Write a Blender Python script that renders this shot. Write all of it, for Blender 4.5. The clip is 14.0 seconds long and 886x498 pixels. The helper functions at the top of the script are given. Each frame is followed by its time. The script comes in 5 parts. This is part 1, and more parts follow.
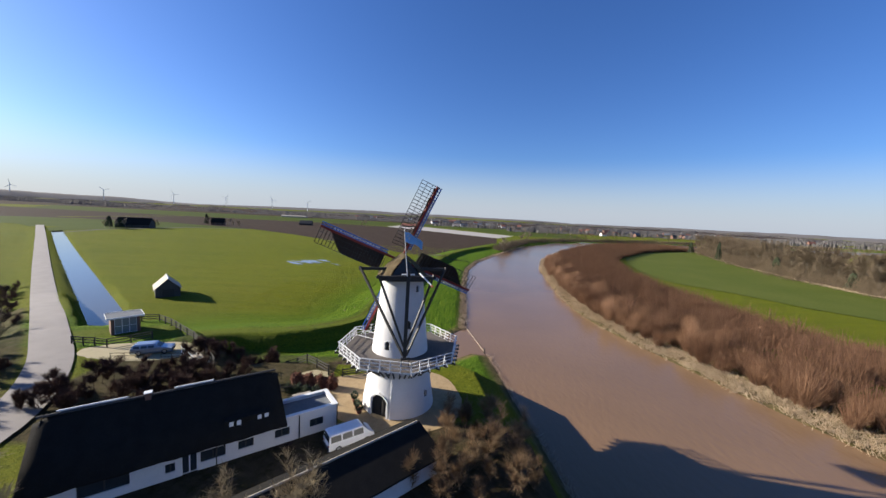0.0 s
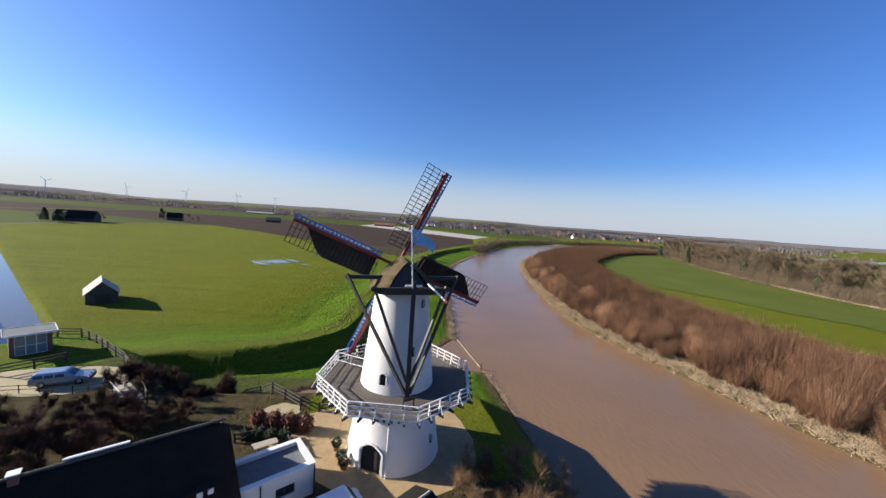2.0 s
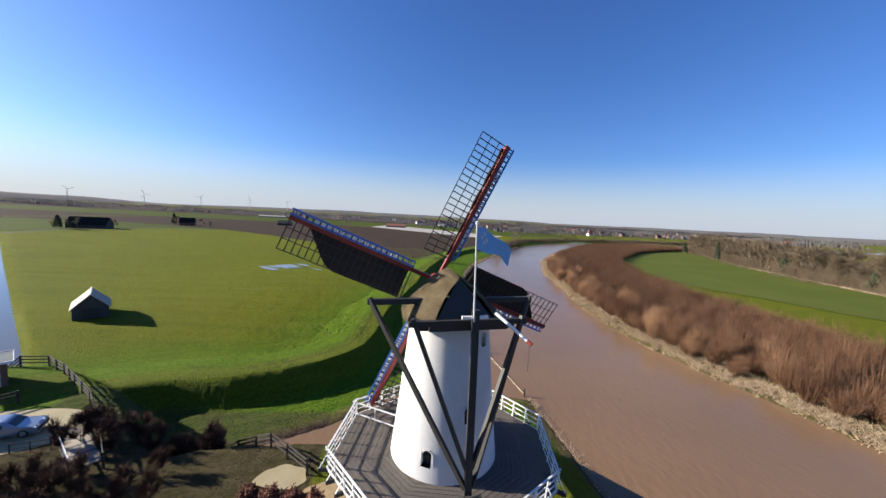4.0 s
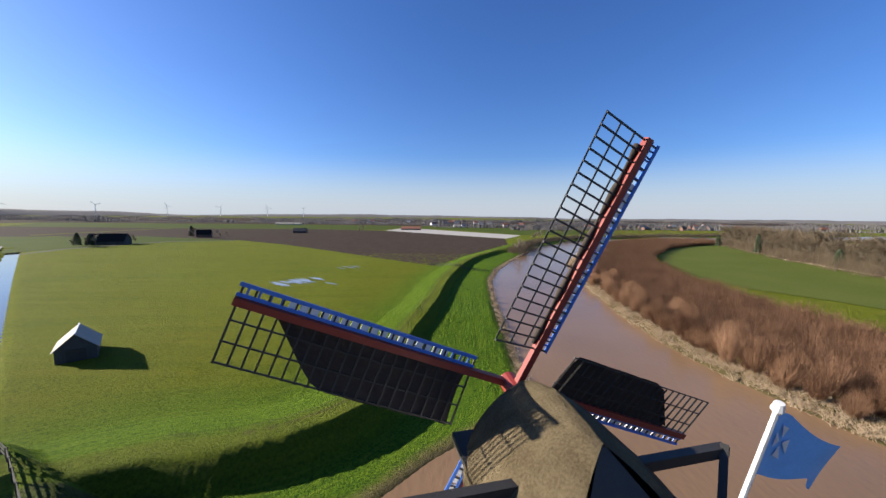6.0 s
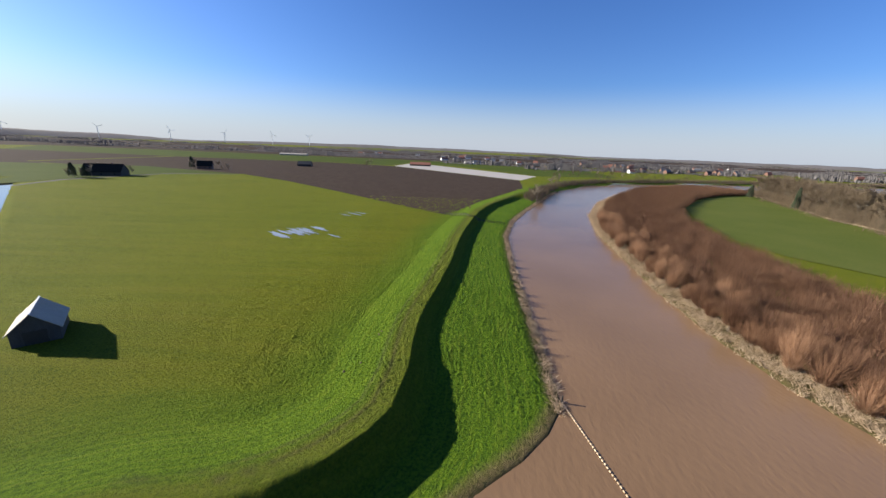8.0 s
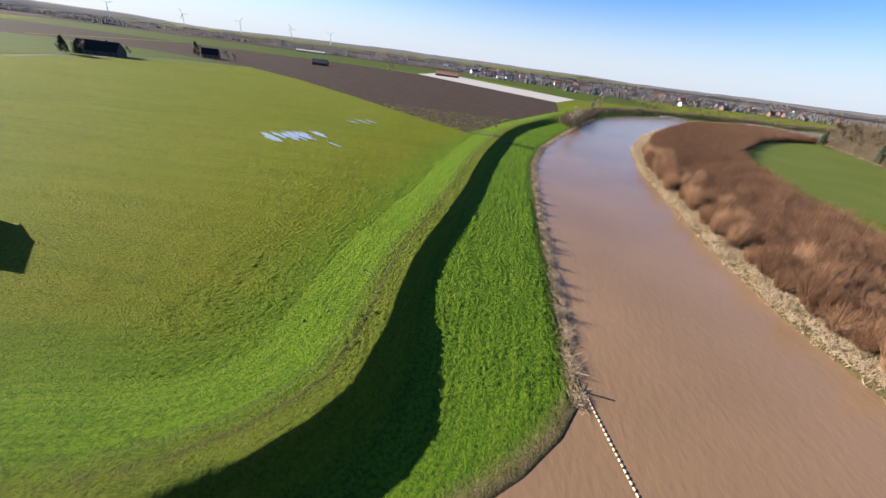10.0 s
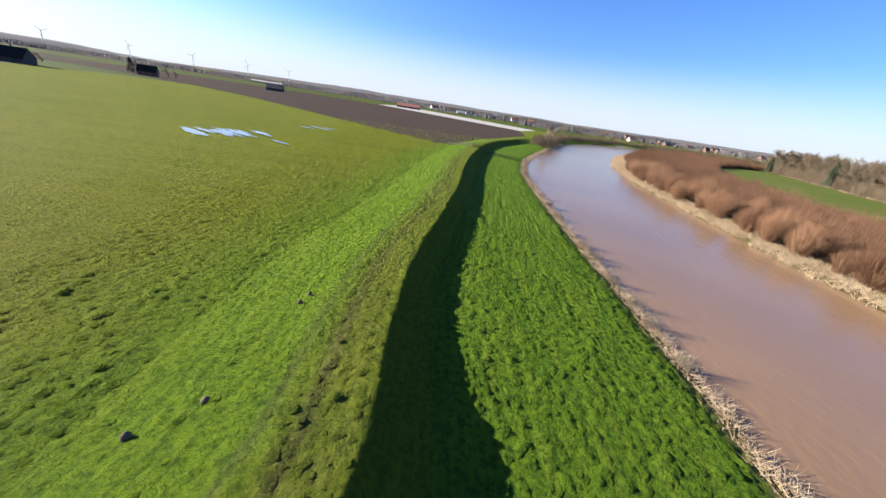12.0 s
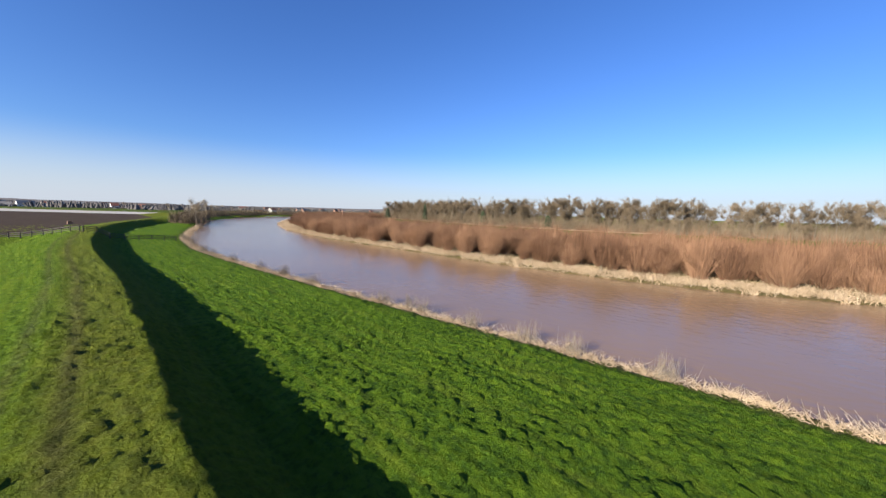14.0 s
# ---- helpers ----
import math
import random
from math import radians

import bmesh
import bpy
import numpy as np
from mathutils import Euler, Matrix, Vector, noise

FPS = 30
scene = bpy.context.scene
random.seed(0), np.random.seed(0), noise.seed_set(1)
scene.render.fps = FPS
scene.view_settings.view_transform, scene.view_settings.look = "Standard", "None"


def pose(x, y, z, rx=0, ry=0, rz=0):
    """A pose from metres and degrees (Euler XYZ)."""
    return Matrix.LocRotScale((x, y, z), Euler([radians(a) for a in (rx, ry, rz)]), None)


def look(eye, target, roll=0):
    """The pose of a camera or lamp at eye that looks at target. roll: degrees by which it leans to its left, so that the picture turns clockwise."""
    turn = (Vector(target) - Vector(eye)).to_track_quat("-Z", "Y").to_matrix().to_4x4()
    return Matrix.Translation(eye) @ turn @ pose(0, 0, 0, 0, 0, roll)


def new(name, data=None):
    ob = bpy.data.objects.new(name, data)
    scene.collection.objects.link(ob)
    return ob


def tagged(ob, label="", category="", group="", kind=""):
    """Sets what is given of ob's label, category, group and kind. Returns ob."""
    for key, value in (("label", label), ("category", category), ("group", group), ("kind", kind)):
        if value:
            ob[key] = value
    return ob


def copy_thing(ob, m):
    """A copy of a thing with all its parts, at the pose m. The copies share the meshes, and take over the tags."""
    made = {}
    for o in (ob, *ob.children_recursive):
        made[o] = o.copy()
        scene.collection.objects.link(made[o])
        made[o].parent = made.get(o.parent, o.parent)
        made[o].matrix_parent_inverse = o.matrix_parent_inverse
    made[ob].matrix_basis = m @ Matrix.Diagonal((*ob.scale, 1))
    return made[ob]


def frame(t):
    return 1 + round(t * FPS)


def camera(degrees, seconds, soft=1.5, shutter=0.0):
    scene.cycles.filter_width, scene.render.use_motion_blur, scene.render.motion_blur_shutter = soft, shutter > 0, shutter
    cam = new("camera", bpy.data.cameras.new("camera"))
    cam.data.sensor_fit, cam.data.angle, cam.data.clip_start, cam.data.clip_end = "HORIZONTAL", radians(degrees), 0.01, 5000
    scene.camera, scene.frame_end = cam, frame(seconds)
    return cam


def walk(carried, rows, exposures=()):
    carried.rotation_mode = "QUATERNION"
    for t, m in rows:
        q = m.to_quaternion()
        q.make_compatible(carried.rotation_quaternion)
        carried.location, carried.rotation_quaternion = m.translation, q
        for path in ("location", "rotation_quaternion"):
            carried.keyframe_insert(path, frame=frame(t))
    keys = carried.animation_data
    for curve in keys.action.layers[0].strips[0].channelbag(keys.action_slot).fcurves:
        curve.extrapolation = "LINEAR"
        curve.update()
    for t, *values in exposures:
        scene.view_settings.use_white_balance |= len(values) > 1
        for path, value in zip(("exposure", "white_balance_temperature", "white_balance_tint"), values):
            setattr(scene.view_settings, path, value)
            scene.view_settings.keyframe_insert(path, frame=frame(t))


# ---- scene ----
cam = camera(103.5, 14.0)
PATH = [
    (0, (0.044, 0.012, 25.897), (0.579, 9.952, 24.939), 2.96),
    (0.5, (-0.749, 2.102, 25.788), (0.039, 12.025, 24.833), 3.28),
    (1, (-1.485, 4.247, 25.452), (-0.483, 14.153, 24.523), 3.59),
    (1.5, (-2.238, 6.458, 25.296), (-1.033, 16.343, 24.386), 3.94),
    (2, (-2.876, 8.693, 25.117), (-1.552, 18.564, 24.215), 4.11),
    (2.5, (-3.343, 10.996, 24.892), (-2.007, 20.865, 23.987), 4.02),
    (5, (-5.564, 23.829, 24.477), (-4.829, 33.759, 23.562), 1.70),
    (5.5, (-5.831, 26.435, 25.155), (-5.181, 36.370, 24.255), 1.10),
    (6, (-6.120, 29.250, 26.560), (-5.530, 39.190, 25.615), 0.55),
    (6.5, (-7.320, 32.950, 27.560), (-6.770, 42.885, 26.545), 0.60),
    (7, (-8.300, 37.039, 28.645), (-7.823, 46.931, 27.258), 0.50),
    (7.5, (-7.947, 39.538, 30.120), (-7.521, 49.331, 28.145), 1.31),
    (8, (-7.341, 42.060, 31.236), (-6.942, 51.661, 28.468), 2.37),
    (8.5, (-6.579, 44.861, 31.623), (-6.231, 54.183, 28.022), 3.71),
    (9, (-5.515, 48.316, 31.021), (-5.303, 57.282, 26.597), 4.85),
    (9.2, (-5.100, 49.746, 30.615), (-4.947, 58.563, 25.899), 5.29),
    (11.3, (-6.829, 65.739, 19.231), (-6.484, 74.505, 14.431), 10.32),
    (11.5, (-7.195, 67.576, 18.077), (-6.761, 76.471, 13.528), 9.84),
    (12, (-9.001, 73.012, 14.695), (-7.917, 82.200, 10.901), 8.75),
    (12.5, (-10.606, 78.185, 11.566), (-8.400, 87.498, 8.666), 6.97),
    (13, (-11.616, 83.141, 9.542), (-7.652, 92.096, 7.521), 5.04),
    (13.5, (-11.781, 87.646, 8.940), (-5.885, 95.618, 7.640), 1.07),
    (14, (-11.243, 91.900, 9.105), (-2.807, 97.168, 8.063), 1.59),
]
EXPOSURES = [(0, 1.23), (2.5, 1.32), (5.5, 1.33), (8, 1.29), (9.2, 1.49), (11.3, 1.93), (12, 1.85), (12.6, 1.61), (13.2, 1.45), (14, 1.50)]
walk(cam, [(t, look(eye, target, roll)) for t, eye, target, roll in PATH], EXPOSURES)

# ---- sky and sun: low winter sun, ahead and to the left of the first view ----
SUN_AZ, SUN_EL = 12.0, 20.6       # shadows fall towards +x, turned SUN_AZ degrees towards -y
world = bpy.data.worlds.new("sky")
scene.world = world
world.use_nodes = True
wn = world.node_tree.nodes
sky = wn.new("ShaderNodeTexSky")
sky.sky_type = "NISHITA"
sky.sun_disc = False
sky.sun_elevation = radians(SUN_EL)
sky.sun_rotation = radians(-(90 - SUN_AZ))
sky.altitude = 0
sky.air_density, sky.dust_density, sky.ozone_density = 1.0, 0.7, 2.6
wn["Background"].inputs["Strength"].default_value = 0.050
clear = wn.new("ShaderNodeHueSaturation")      # a crisp, deep-blue winter sky
clear.inputs["Saturation"].default_value, clear.inputs["Hue"].default_value = 1.14, 0.503
tint = wn.new("ShaderNodeMix")
tint.data_type, tint.blend_type = "RGBA", "MULTIPLY"
tint.inputs["Factor"].default_value = 1.0
tint.inputs[7].default_value = (0.72, 0.94, 1.4, 1)
world.node_tree.links.new(sky.outputs[0], clear.inputs["Color"])
world.node_tree.links.new(clear.outputs[0], tint.inputs[6])
up = wn.new("ShaderNodeSeparateXYZ")
aim = wn.new("ShaderNodeTexCoord")
world.node_tree.links.new(aim.outputs["Generated"], up.inputs[0])
low = wn.new("ShaderNodeMapRange")             # pale winter haze along the whole horizon
low.interpolation_type = "SMOOTHSTEP"
for key, value in (("From Min", 0.0), ("From Max", 0.17), ("To Min", 0.8), ("To Max", 0.0)):
    low.inputs[key].default_value = value
world.node_tree.links.new(up.outputs["Z"], low.inputs["Value"])
haze = wn.new("ShaderNodeMix")
haze.data_type = "RGBA"
haze.inputs[7].default_value = (5.0, 5.4, 6.2, 1)
world.node_tree.links.new(low.outputs[0], haze.inputs["Factor"])
world.node_tree.links.new(tint.outputs[2], haze.inputs[6])
world.node_tree.links.new(haze.outputs[2], wn["Background"].inputs["Color"])
sun = new("sun", bpy.data.lights.new("sun", "SUN"))
sun.data.energy, sun.data.angle, sun.data.color = 5.0, radians(0.6), (1.0, 0.92, 0.79)
az, el = radians(SUN_AZ), radians(SUN_EL)
sun.matrix_world = look((-200 * math.cos(az) * math.cos(el), 200 * math.sin(az) * math.cos(el), 200 * math.sin(el)), (0, 0, 0))

# ---- materials ----
def nodes_of(name):
    m = bpy.data.materials.new(name)
    m.use_nodes = True
    return m, m.node_tree.nodes, m.node_tree.links, m.node_tree.nodes["Principled BSDF"]


def surface(name, dark, light, scale=3.0, rough=0.8, bump=0.3, metal=0.0, fine=8.0, spread=0.5, island=0.0, spec=0.5, stretch=(1, 1, 1), reach=0.03):
    """Two noises, coarse and fine, mix two colours; the fine one gives the relief."""
    m, n, l, b = nodes_of(name)
    co = n.new("ShaderNodeTexCoord")
    mp = n.new("ShaderNodeMapping")
    mp.inputs["Scale"].default_value = stretch
    l.new(co.outputs["Object"], mp.inputs["Vector"])
    big = n.new("ShaderNodeTexNoise")
    big.inputs["Scale"].default_value, big.inputs["Detail"].default_value = scale, 5
    small = n.new("ShaderNodeTexNoise")
    small.inputs["Scale"].default_value, small.inputs["Detail"].default_value = scale * fine, 6
    for t in (big, small):
        l.new(mp.outputs[0], t.inputs["Vector"])
    add = n.new("ShaderNodeMath")
    add.operation = "MULTIPLY_ADD"
    add.inputs[1].default_value = 0.5
    l.new(small.outputs["Fac"], add.inputs[0])
    half = n.new("ShaderNodeMath")
    half.operation = "MULTIPLY"
    half.inputs[1].default_value = 0.5
    l.new(big.outputs["Fac"], half.inputs[0])
    l.new(half.outputs[0], add.inputs[2])
    last = add
    if island:
        geo = n.new("ShaderNodeNewGeometry")
        info = n.new("ShaderNodeObjectInfo")
        s1 = n.new("ShaderNodeMath")
        s1.operation = "ADD"
        l.new(geo.outputs["Random Per Island"], s1.inputs[0])
        l.new(info.outputs["Random"], s1.inputs[1])
        s2 = n.new("ShaderNodeMath")
        s2.operation = "MULTIPLY_ADD"
        s2.inputs[1].default_value, s2.inputs[2].default_value = island, -island
        l.new(s1.outputs[0], s2.inputs[0])
        s3 = n.new("ShaderNodeMath")
        s3.operation = "ADD"
        l.new(s2.outputs[0], s3.inputs[0])
        l.new(add.outputs[0], s3.inputs[1])
        last = s3
    ramp = n.new("ShaderNodeValToRGB")
    ramp.color_ramp.elements[0].position, ramp.color_ramp.elements[1].position = 0.5 - spread / 2, 0.5 + spread / 2
    ramp.color_ramp.elements[0].color, ramp.color_ramp.elements[1].color = (*dark, 1), (*light, 1)
    l.new(last.outputs[0], ramp.inputs[0])
    l.new(ramp.outputs[0], b.inputs["Base Color"])
    b.inputs["Roughness"].default_value, b.inputs["Metallic"].default_value = rough, metal
    b.inputs["Specular IOR Level"].default_value = spec
    if bump:
        bp = n.new("ShaderNodeBump")
        bp.inputs["Strength"].default_value, bp.inputs["Distance"].default_value = bump, reach
        l.new(small.outputs["Fac"], bp.inputs["Height"])
        l.new(bp.outputs[0], b.inputs["Normal"])
    return m


def plain(name, color, rough=0.5, metal=0.0, **more):
    return surface(name, tuple(c * 0.86 for c in color), tuple(min(1, c * 1.1) for c in color), rough=rough, metal=metal, bump=0.1, **more)


def glass_like(name, color, rough=0.05):
    m, n, l, b = nodes_of(name)
    b.inputs["Base Color"].default_value = (*color, 1)
    b.inputs["Roughness"].default_value = rough
    b.inputs["Specular IOR Level"].default_value = 0.6
    return m


def grass_material():
    """Meadow: tufts, mown streaks, yellow and bare places, all at metre scale."""
    m, n, l, b = nodes_of("meadow_grass")
    co = n.new("ShaderNodeTexCoord")

    def noise_of(scale, detail=5, vec=None, rough=0.55):
        t = n.new("ShaderNodeTexNoise")
        t.inputs["Scale"].default_value, t.inputs["Detail"].default_value, t.inputs["Roughness"].default_value = scale, detail, rough
        l.new(vec or co.outputs["Object"], t.inputs["Vector"])
        return t.outputs["Fac"]

    def ramp_of(value, stops):
        r = n.new("ShaderNodeValToRGB")
        while len(r.color_ramp.elements) < len(stops):
            r.color_ramp.elements.new(0.5)
        for e, (p, c) in zip(r.color_ramp.elements, stops):
            e.position, e.color = p, (*c, 1)
        l.new(value, r.inputs[0])
        return r.outputs[0]

    def mix(fac, a, c):
        x = n.new("ShaderNodeMix")
        x.data_type = "RGBA"
        l.new(fac, x.inputs["Factor"]) if not isinstance(fac, float) else setattr(x.inputs["Factor"], "default_value", fac)
        l.new(a, x.inputs[6])
        l.new(c, x.inputs[7])
        return x.outputs[2]

    mp = n.new("ShaderNodeMapping")
    mp.inputs["Rotation"].default_value = (0, 0, radians(48))
    mp.inputs["Scale"].default_value = (0.03, 0.3, 1)
    l.new(co.outputs["Object"], mp.inputs["Vector"])
    broad = ramp_of(noise_of(0.025), [(0.3, (0.099, 0.122, 0.009)), (0.55, (0.143, 0.148, 0.010)), (0.75, (0.183, 0.159, 0.018))])
    streak = ramp_of(noise_of(1.0, 4, mp.outputs[0]), [(0.3, (0.081, 0.109, 0.009)), (0.5, (0.141, 0.150, 0.010)), (0.72, (0.199, 0.165, 0.019))])
    tuft = ramp_of(noise_of(3.4, 8, None, 0.72), [(0.41, (0.022, 0.041, 0.008)), (0.5, (0.094, 0.117, 0.011)), (0.7, (0.154, 0.149, 0.019))])
    col = mix(0.5, broad, streak)
    col = mix(0.55, col, tuft)
    at = n.new("ShaderNodeAttribute")
    at.attribute_name = "zone"
    sep = n.new("ShaderNodeSeparateColor")
    l.new(at.outputs["Color"], sep.inputs[0])
    # mown swathes run along the dyke
    sw = n.new("ShaderNodeAttribute")
    sw.attribute_name = "swathe"
    swm = n.new("ShaderNodeMapping")
    swm.inputs["Scale"].default_value = (1.9, 0.12, 1)
    l.new(sw.outputs["Vector"], swm.inputs["Vector"])
    swathe = noise_of(1.0, 5, swm.outputs[0], 0.6)
    lush = ramp_of(noise_of(2.9, 8, None, 0.7), [(0.41, (0.029, 0.068, 0.007)), (0.5, (0.086, 0.155, 0.008)), (0.7, (0.140, 0.201, 0.010))])
    mown = ramp_of(swathe, [(0.36, (0.024, 0.059, 0.012)), (0.5, (0.067, 0.123, 0.013)), (0.64, (0.131, 0.163, 0.024))])
    lush = mix(0.38, lush, mown)
    col = mix(sep.outputs[0], col, lush)
    straw = ramp_of(noise_of(1.3, 6, None, 0.7), [(0.32, (0.063, 0.071, 0.017)), (0.5, (0.148, 0.112, 0.048)), (0.7, (0.222, 0.162, 0.086))])
    col = mix(sep.outputs[1], col, straw)
    soil = ramp_of(noise_of(0.9, 6, None, 0.7), [(0.35, (0.030, 0.021, 0.017)), (0.6, (0.074, 0.049, 0.040))])
    col = mix(sep.outputs[2], col, soil)
    l.new(col, b.inputs["Base Color"])
    b.inputs["Roughness"].default_value, b.inputs["Specular IOR Level"].default_value = 0.9, 0.04
    h0 = n.new("ShaderNodeMath")
    h0.operation = "ADD"
    l.new(noise_of(3.2, 8, None, 0.7), h0.inputs[0])
    h2 = n.new("ShaderNodeMath")
    h2.operation = "MULTIPLY"
    h2.inputs[1].default_value = 0.5
    l.new(swathe, h2.inputs[0])
    l.new(h2.outputs[0], h0.inputs[1])
    h1 = h0.outputs[0]
    bp = n.new("ShaderNodeBump")
    bp.inputs["Strength"].default_value, bp.inputs["Distance"].default_value = 1.0, 0.5
    l.new(h1, bp.inputs["Height"])
    l.new(bp.outputs[0], b.inputs["Normal"])
    return m


def water_material(name, color, rough, scale, strength):
    m, n, l, b = nodes_of(name)
    co = n.new("ShaderNodeTexCoord")
    big = n.new("ShaderNodeTexNoise")
    big.inputs["Scale"].default_value, big.inputs["Detail"].default_value = 0.03, 5
    l.new(co.outputs["Object"], big.inputs["Vector"])
    r = n.new("ShaderNodeValToRGB")
    r.color_ramp.elements[0].position, r.color_ramp.elements[1].position = 0.35, 0.65
    r.color_ramp.elements[0].color = (*(c * 0.88 for c in color), 1)
    r.color_ramp.elements[1].color = (*(c * 1.08 for c in color), 1)
    l.new(big.outputs["Fac"], r.inputs[0])
    l.new(r.outputs[0], b.inputs["Base Color"])
    b.inputs["Roughness"].default_value, b.inputs["IOR"].default_value = rough, 1.33
    b.inputs["Specular IOR Level"].default_value = 0.4
    mp = n.new("ShaderNodeMapping")
    mp.inputs["Scale"].default_value = (1, 0.45, 1)
    mp.inputs["Rotation"].default_value = (0, 0, radians(-25))
    l.new(co.outputs["Object"], mp.inputs["Vector"])
    rip = n.new("ShaderNodeTexNoise")
    rip.inputs["Scale"].default_value, rip.inputs["Detail"].default_value = scale, 4
    l.new(mp.outputs[0], rip.inputs["Vector"])
    bp = n.new("ShaderNodeBump")
    bp.inputs["Strength"].default_value, bp.inputs["Distance"].default_value = strength, 0.1
    l.new(rip.outputs["Fac"], bp.inputs["Height"])
    l.new(bp.outputs[0], b.inputs["Normal"])
    return m


GRASS = grass_material()
RIVER = water_material("muddy_water", (0.196, 0.12, 0.066), 0.16, 1.4, 0.5)
CANAL = water_material("still_water", (0.10, 0.10, 0.09), 0.04, 0.7, 0.03)
# pale base colour puts the sky's glare into the puddles
PUDDLE = water_material("sky_glare_water", (0.3, 0.33, 0.33), 0.08, 0.7, 0.04)
PLOUGH = surface("ploughed_soil", (0.035, 0.025, 0.019), (0.066, 0.048, 0.035), 0.25, 0.9, 0.6, fine=14, reach=0.2, stretch=(1, 0.35, 1), spec=0.03)
FAR_GREEN = surface("far_pasture", (0.040, 0.063, 0.008), (0.073, 0.089, 0.017), 0.02, 0.85, 0.2, fine=20, spec=0.03)
WINTER_CORN = surface("winter_cereal", (0.061, 0.086, 0.014), (0.108, 0.119, 0.029), 0.04, 0.85, 0.4, fine=25, reach=0.1, spec=0.03)
SHEETING = surface("crop_sheeting", (0.320, 0.288, 0.256), (0.440, 0.408, 0.368), 0.08, 0.5, 0.1, fine=10, spec=0.03)
ASPHALT = surface("pale_worn_asphalt", (0.152, 0.132, 0.120), (0.224, 0.200, 0.184), 0.35, 0.85, 0.2, fine=30)
GRAVEL = surface("yellow_gravel", (0.211, 0.145, 0.070), (0.405, 0.290, 0.154), 1.6, 0.9, 0.7, fine=9, reach=0.03)
SAND = surface("sandy_track", (0.240, 0.200, 0.104), (0.352, 0.296, 0.176), 0.8, 0.9, 0.4, fine=9)
WHITEWASH = surface("whitewashed_brick", (0.504, 0.495, 0.486), (0.630, 0.621, 0.612), 0.6, 0.75, 0.25, fine=14, reach=0.01)
WHITE = plain("white_paint", (0.68, 0.68, 0.67), 0.45)
BLACK = surface("tarred_timber", (0.012, 0.011, 0.01), (0.028, 0.025, 0.022), 2.0, 0.6, 0.3, fine=10)
# near black: the deep shade on the thatch is in the colour
DARKROOF = surface("shade_black_roofing", (0.010, 0.009, 0.008), (0.022, 0.02, 0.017), 1.2, 0.95, 0.8, fine=12, spec=0.1, stretch=(1, 1, 0.4))
THATCH = surface("weathered_thatch", (0.077, 0.056, 0.031), (0.270, 0.211, 0.126), 1.3, 0.95, 0.9, fine=11, spec=0.1)
DECK = surface("dark_deck_boards", (0.05, 0.042, 0.036), (0.12, 0.1, 0.085), 0.9, 0.8, 0.4, fine=9, island=0.12)
RED = plain("oxide_red_paint", (0.21, 0.026, 0.018), 0.5)
BLUE = plain("bright_blue_paint", (0.045, 0.15, 0.5), 0.45)
FLAGBLUE = plain("blue_flag_cloth", (0.2, 0.46, 0.85), 0.8)
CLOTH = surface("dark_sail_cloth", (0.022, 0.016, 0.012), (0.05, 0.035, 0.026), 1.5, 0.95, 0.6, fine=6)
DOORBLACK = surface("dark_door_boards", (0.012, 0.011, 0.01), (0.025, 0.02, 0.018), 2.0, 0.7, 0.3)
GLASS = glass_like("dark_window_glass", (0.03, 0.035, 0.04))
PAVGLASS = glass_like("pale_pavilion_glass", (0.16, 0.19, 0.2), 0.06)
SOIL = surface("turned_soil", (0.07, 0.05, 0.035), (0.2, 0.16, 0.11), 4.0, 0.95, 0.8, fine=5, spec=0.1)
BRICK = surface("brown_brick", (0.1, 0.055, 0.04), (0.19, 0.1, 0.07), 3.0, 0.85, 0.4, fine=6)
GREYROOF = surface("grey_roofing_felt", (0.1, 0.11, 0.12), (0.18, 0.19, 0.2), 0.9, 0.85, 0.2, spec=0.15)
BARNWOOD = surface("weathered_barn_wood", (0.03, 0.028, 0.028), (0.07, 0.065, 0.06), 1.5, 0.85, 0.4, stretch=(1, 1, 0.2))
PALEROOF = surface("pale_sheet_roof", (0.3, 0.265, 0.22), (0.42, 0.37, 0.31), 0.8, 0.8, 0.2, spec=0.2)
REDTILE = surface("red_roof_tile", (0.16, 0.06, 0.04), (0.27, 0.11, 0.07), 1.0, 0.8, 0.4)
CARPAINT = plain("silver_blue_car_paint", (0.3, 0.36, 0.44), 0.25, 0.5)
VANPAINT = plain("white_van_paint", (0.74, 0.75, 0.78), 0.3)
RUBBER = plain("black_rubber", (0.02, 0.02, 0.02), 0.8)
CHROME = plain("grey_metal", (0.45, 0.46, 0.47), 0.35, 0.8)
LAMP = plain("red_lamp_glass", (0.4, 0.03, 0.02), 0.2)
OSIER = surface("red_osier_rods", (0.116, 0.060, 0.034), (0.287, 0.163, 0.095), 0.22, 0.85, 0.0, island=0.35, spec=0.2)
STUMP = surface("willow_stump_bark", (0.07, 0.055, 0.04), (0.2, 0.165, 0.12), 2.0, 0.9, 0.6)
BARK = surface("grey_bare_bark", (0.085, 0.07, 0.05), (0.22, 0.19, 0.145), 0.9, 0.9, 0.4)
TWIG = surface("bare_twigs", (0.162, 0.128, 0.089), (0.306, 0.255, 0.187), 0.2, 0.9, 0.0, island=0.25, spec=0.2)
WOODTWIG = surface("grey_wood_twigs", (0.092, 0.070, 0.046), (0.207, 0.158, 0.106), 0.2, 0.9, 0.0, island=0.25, spec=0.1)
DARKTWIG = surface("dark_bramble_twigs", (0.045, 0.025, 0.018), (0.1, 0.055, 0.04), 0.4, 0.9, 0.0, island=0.25, spec=0.2)
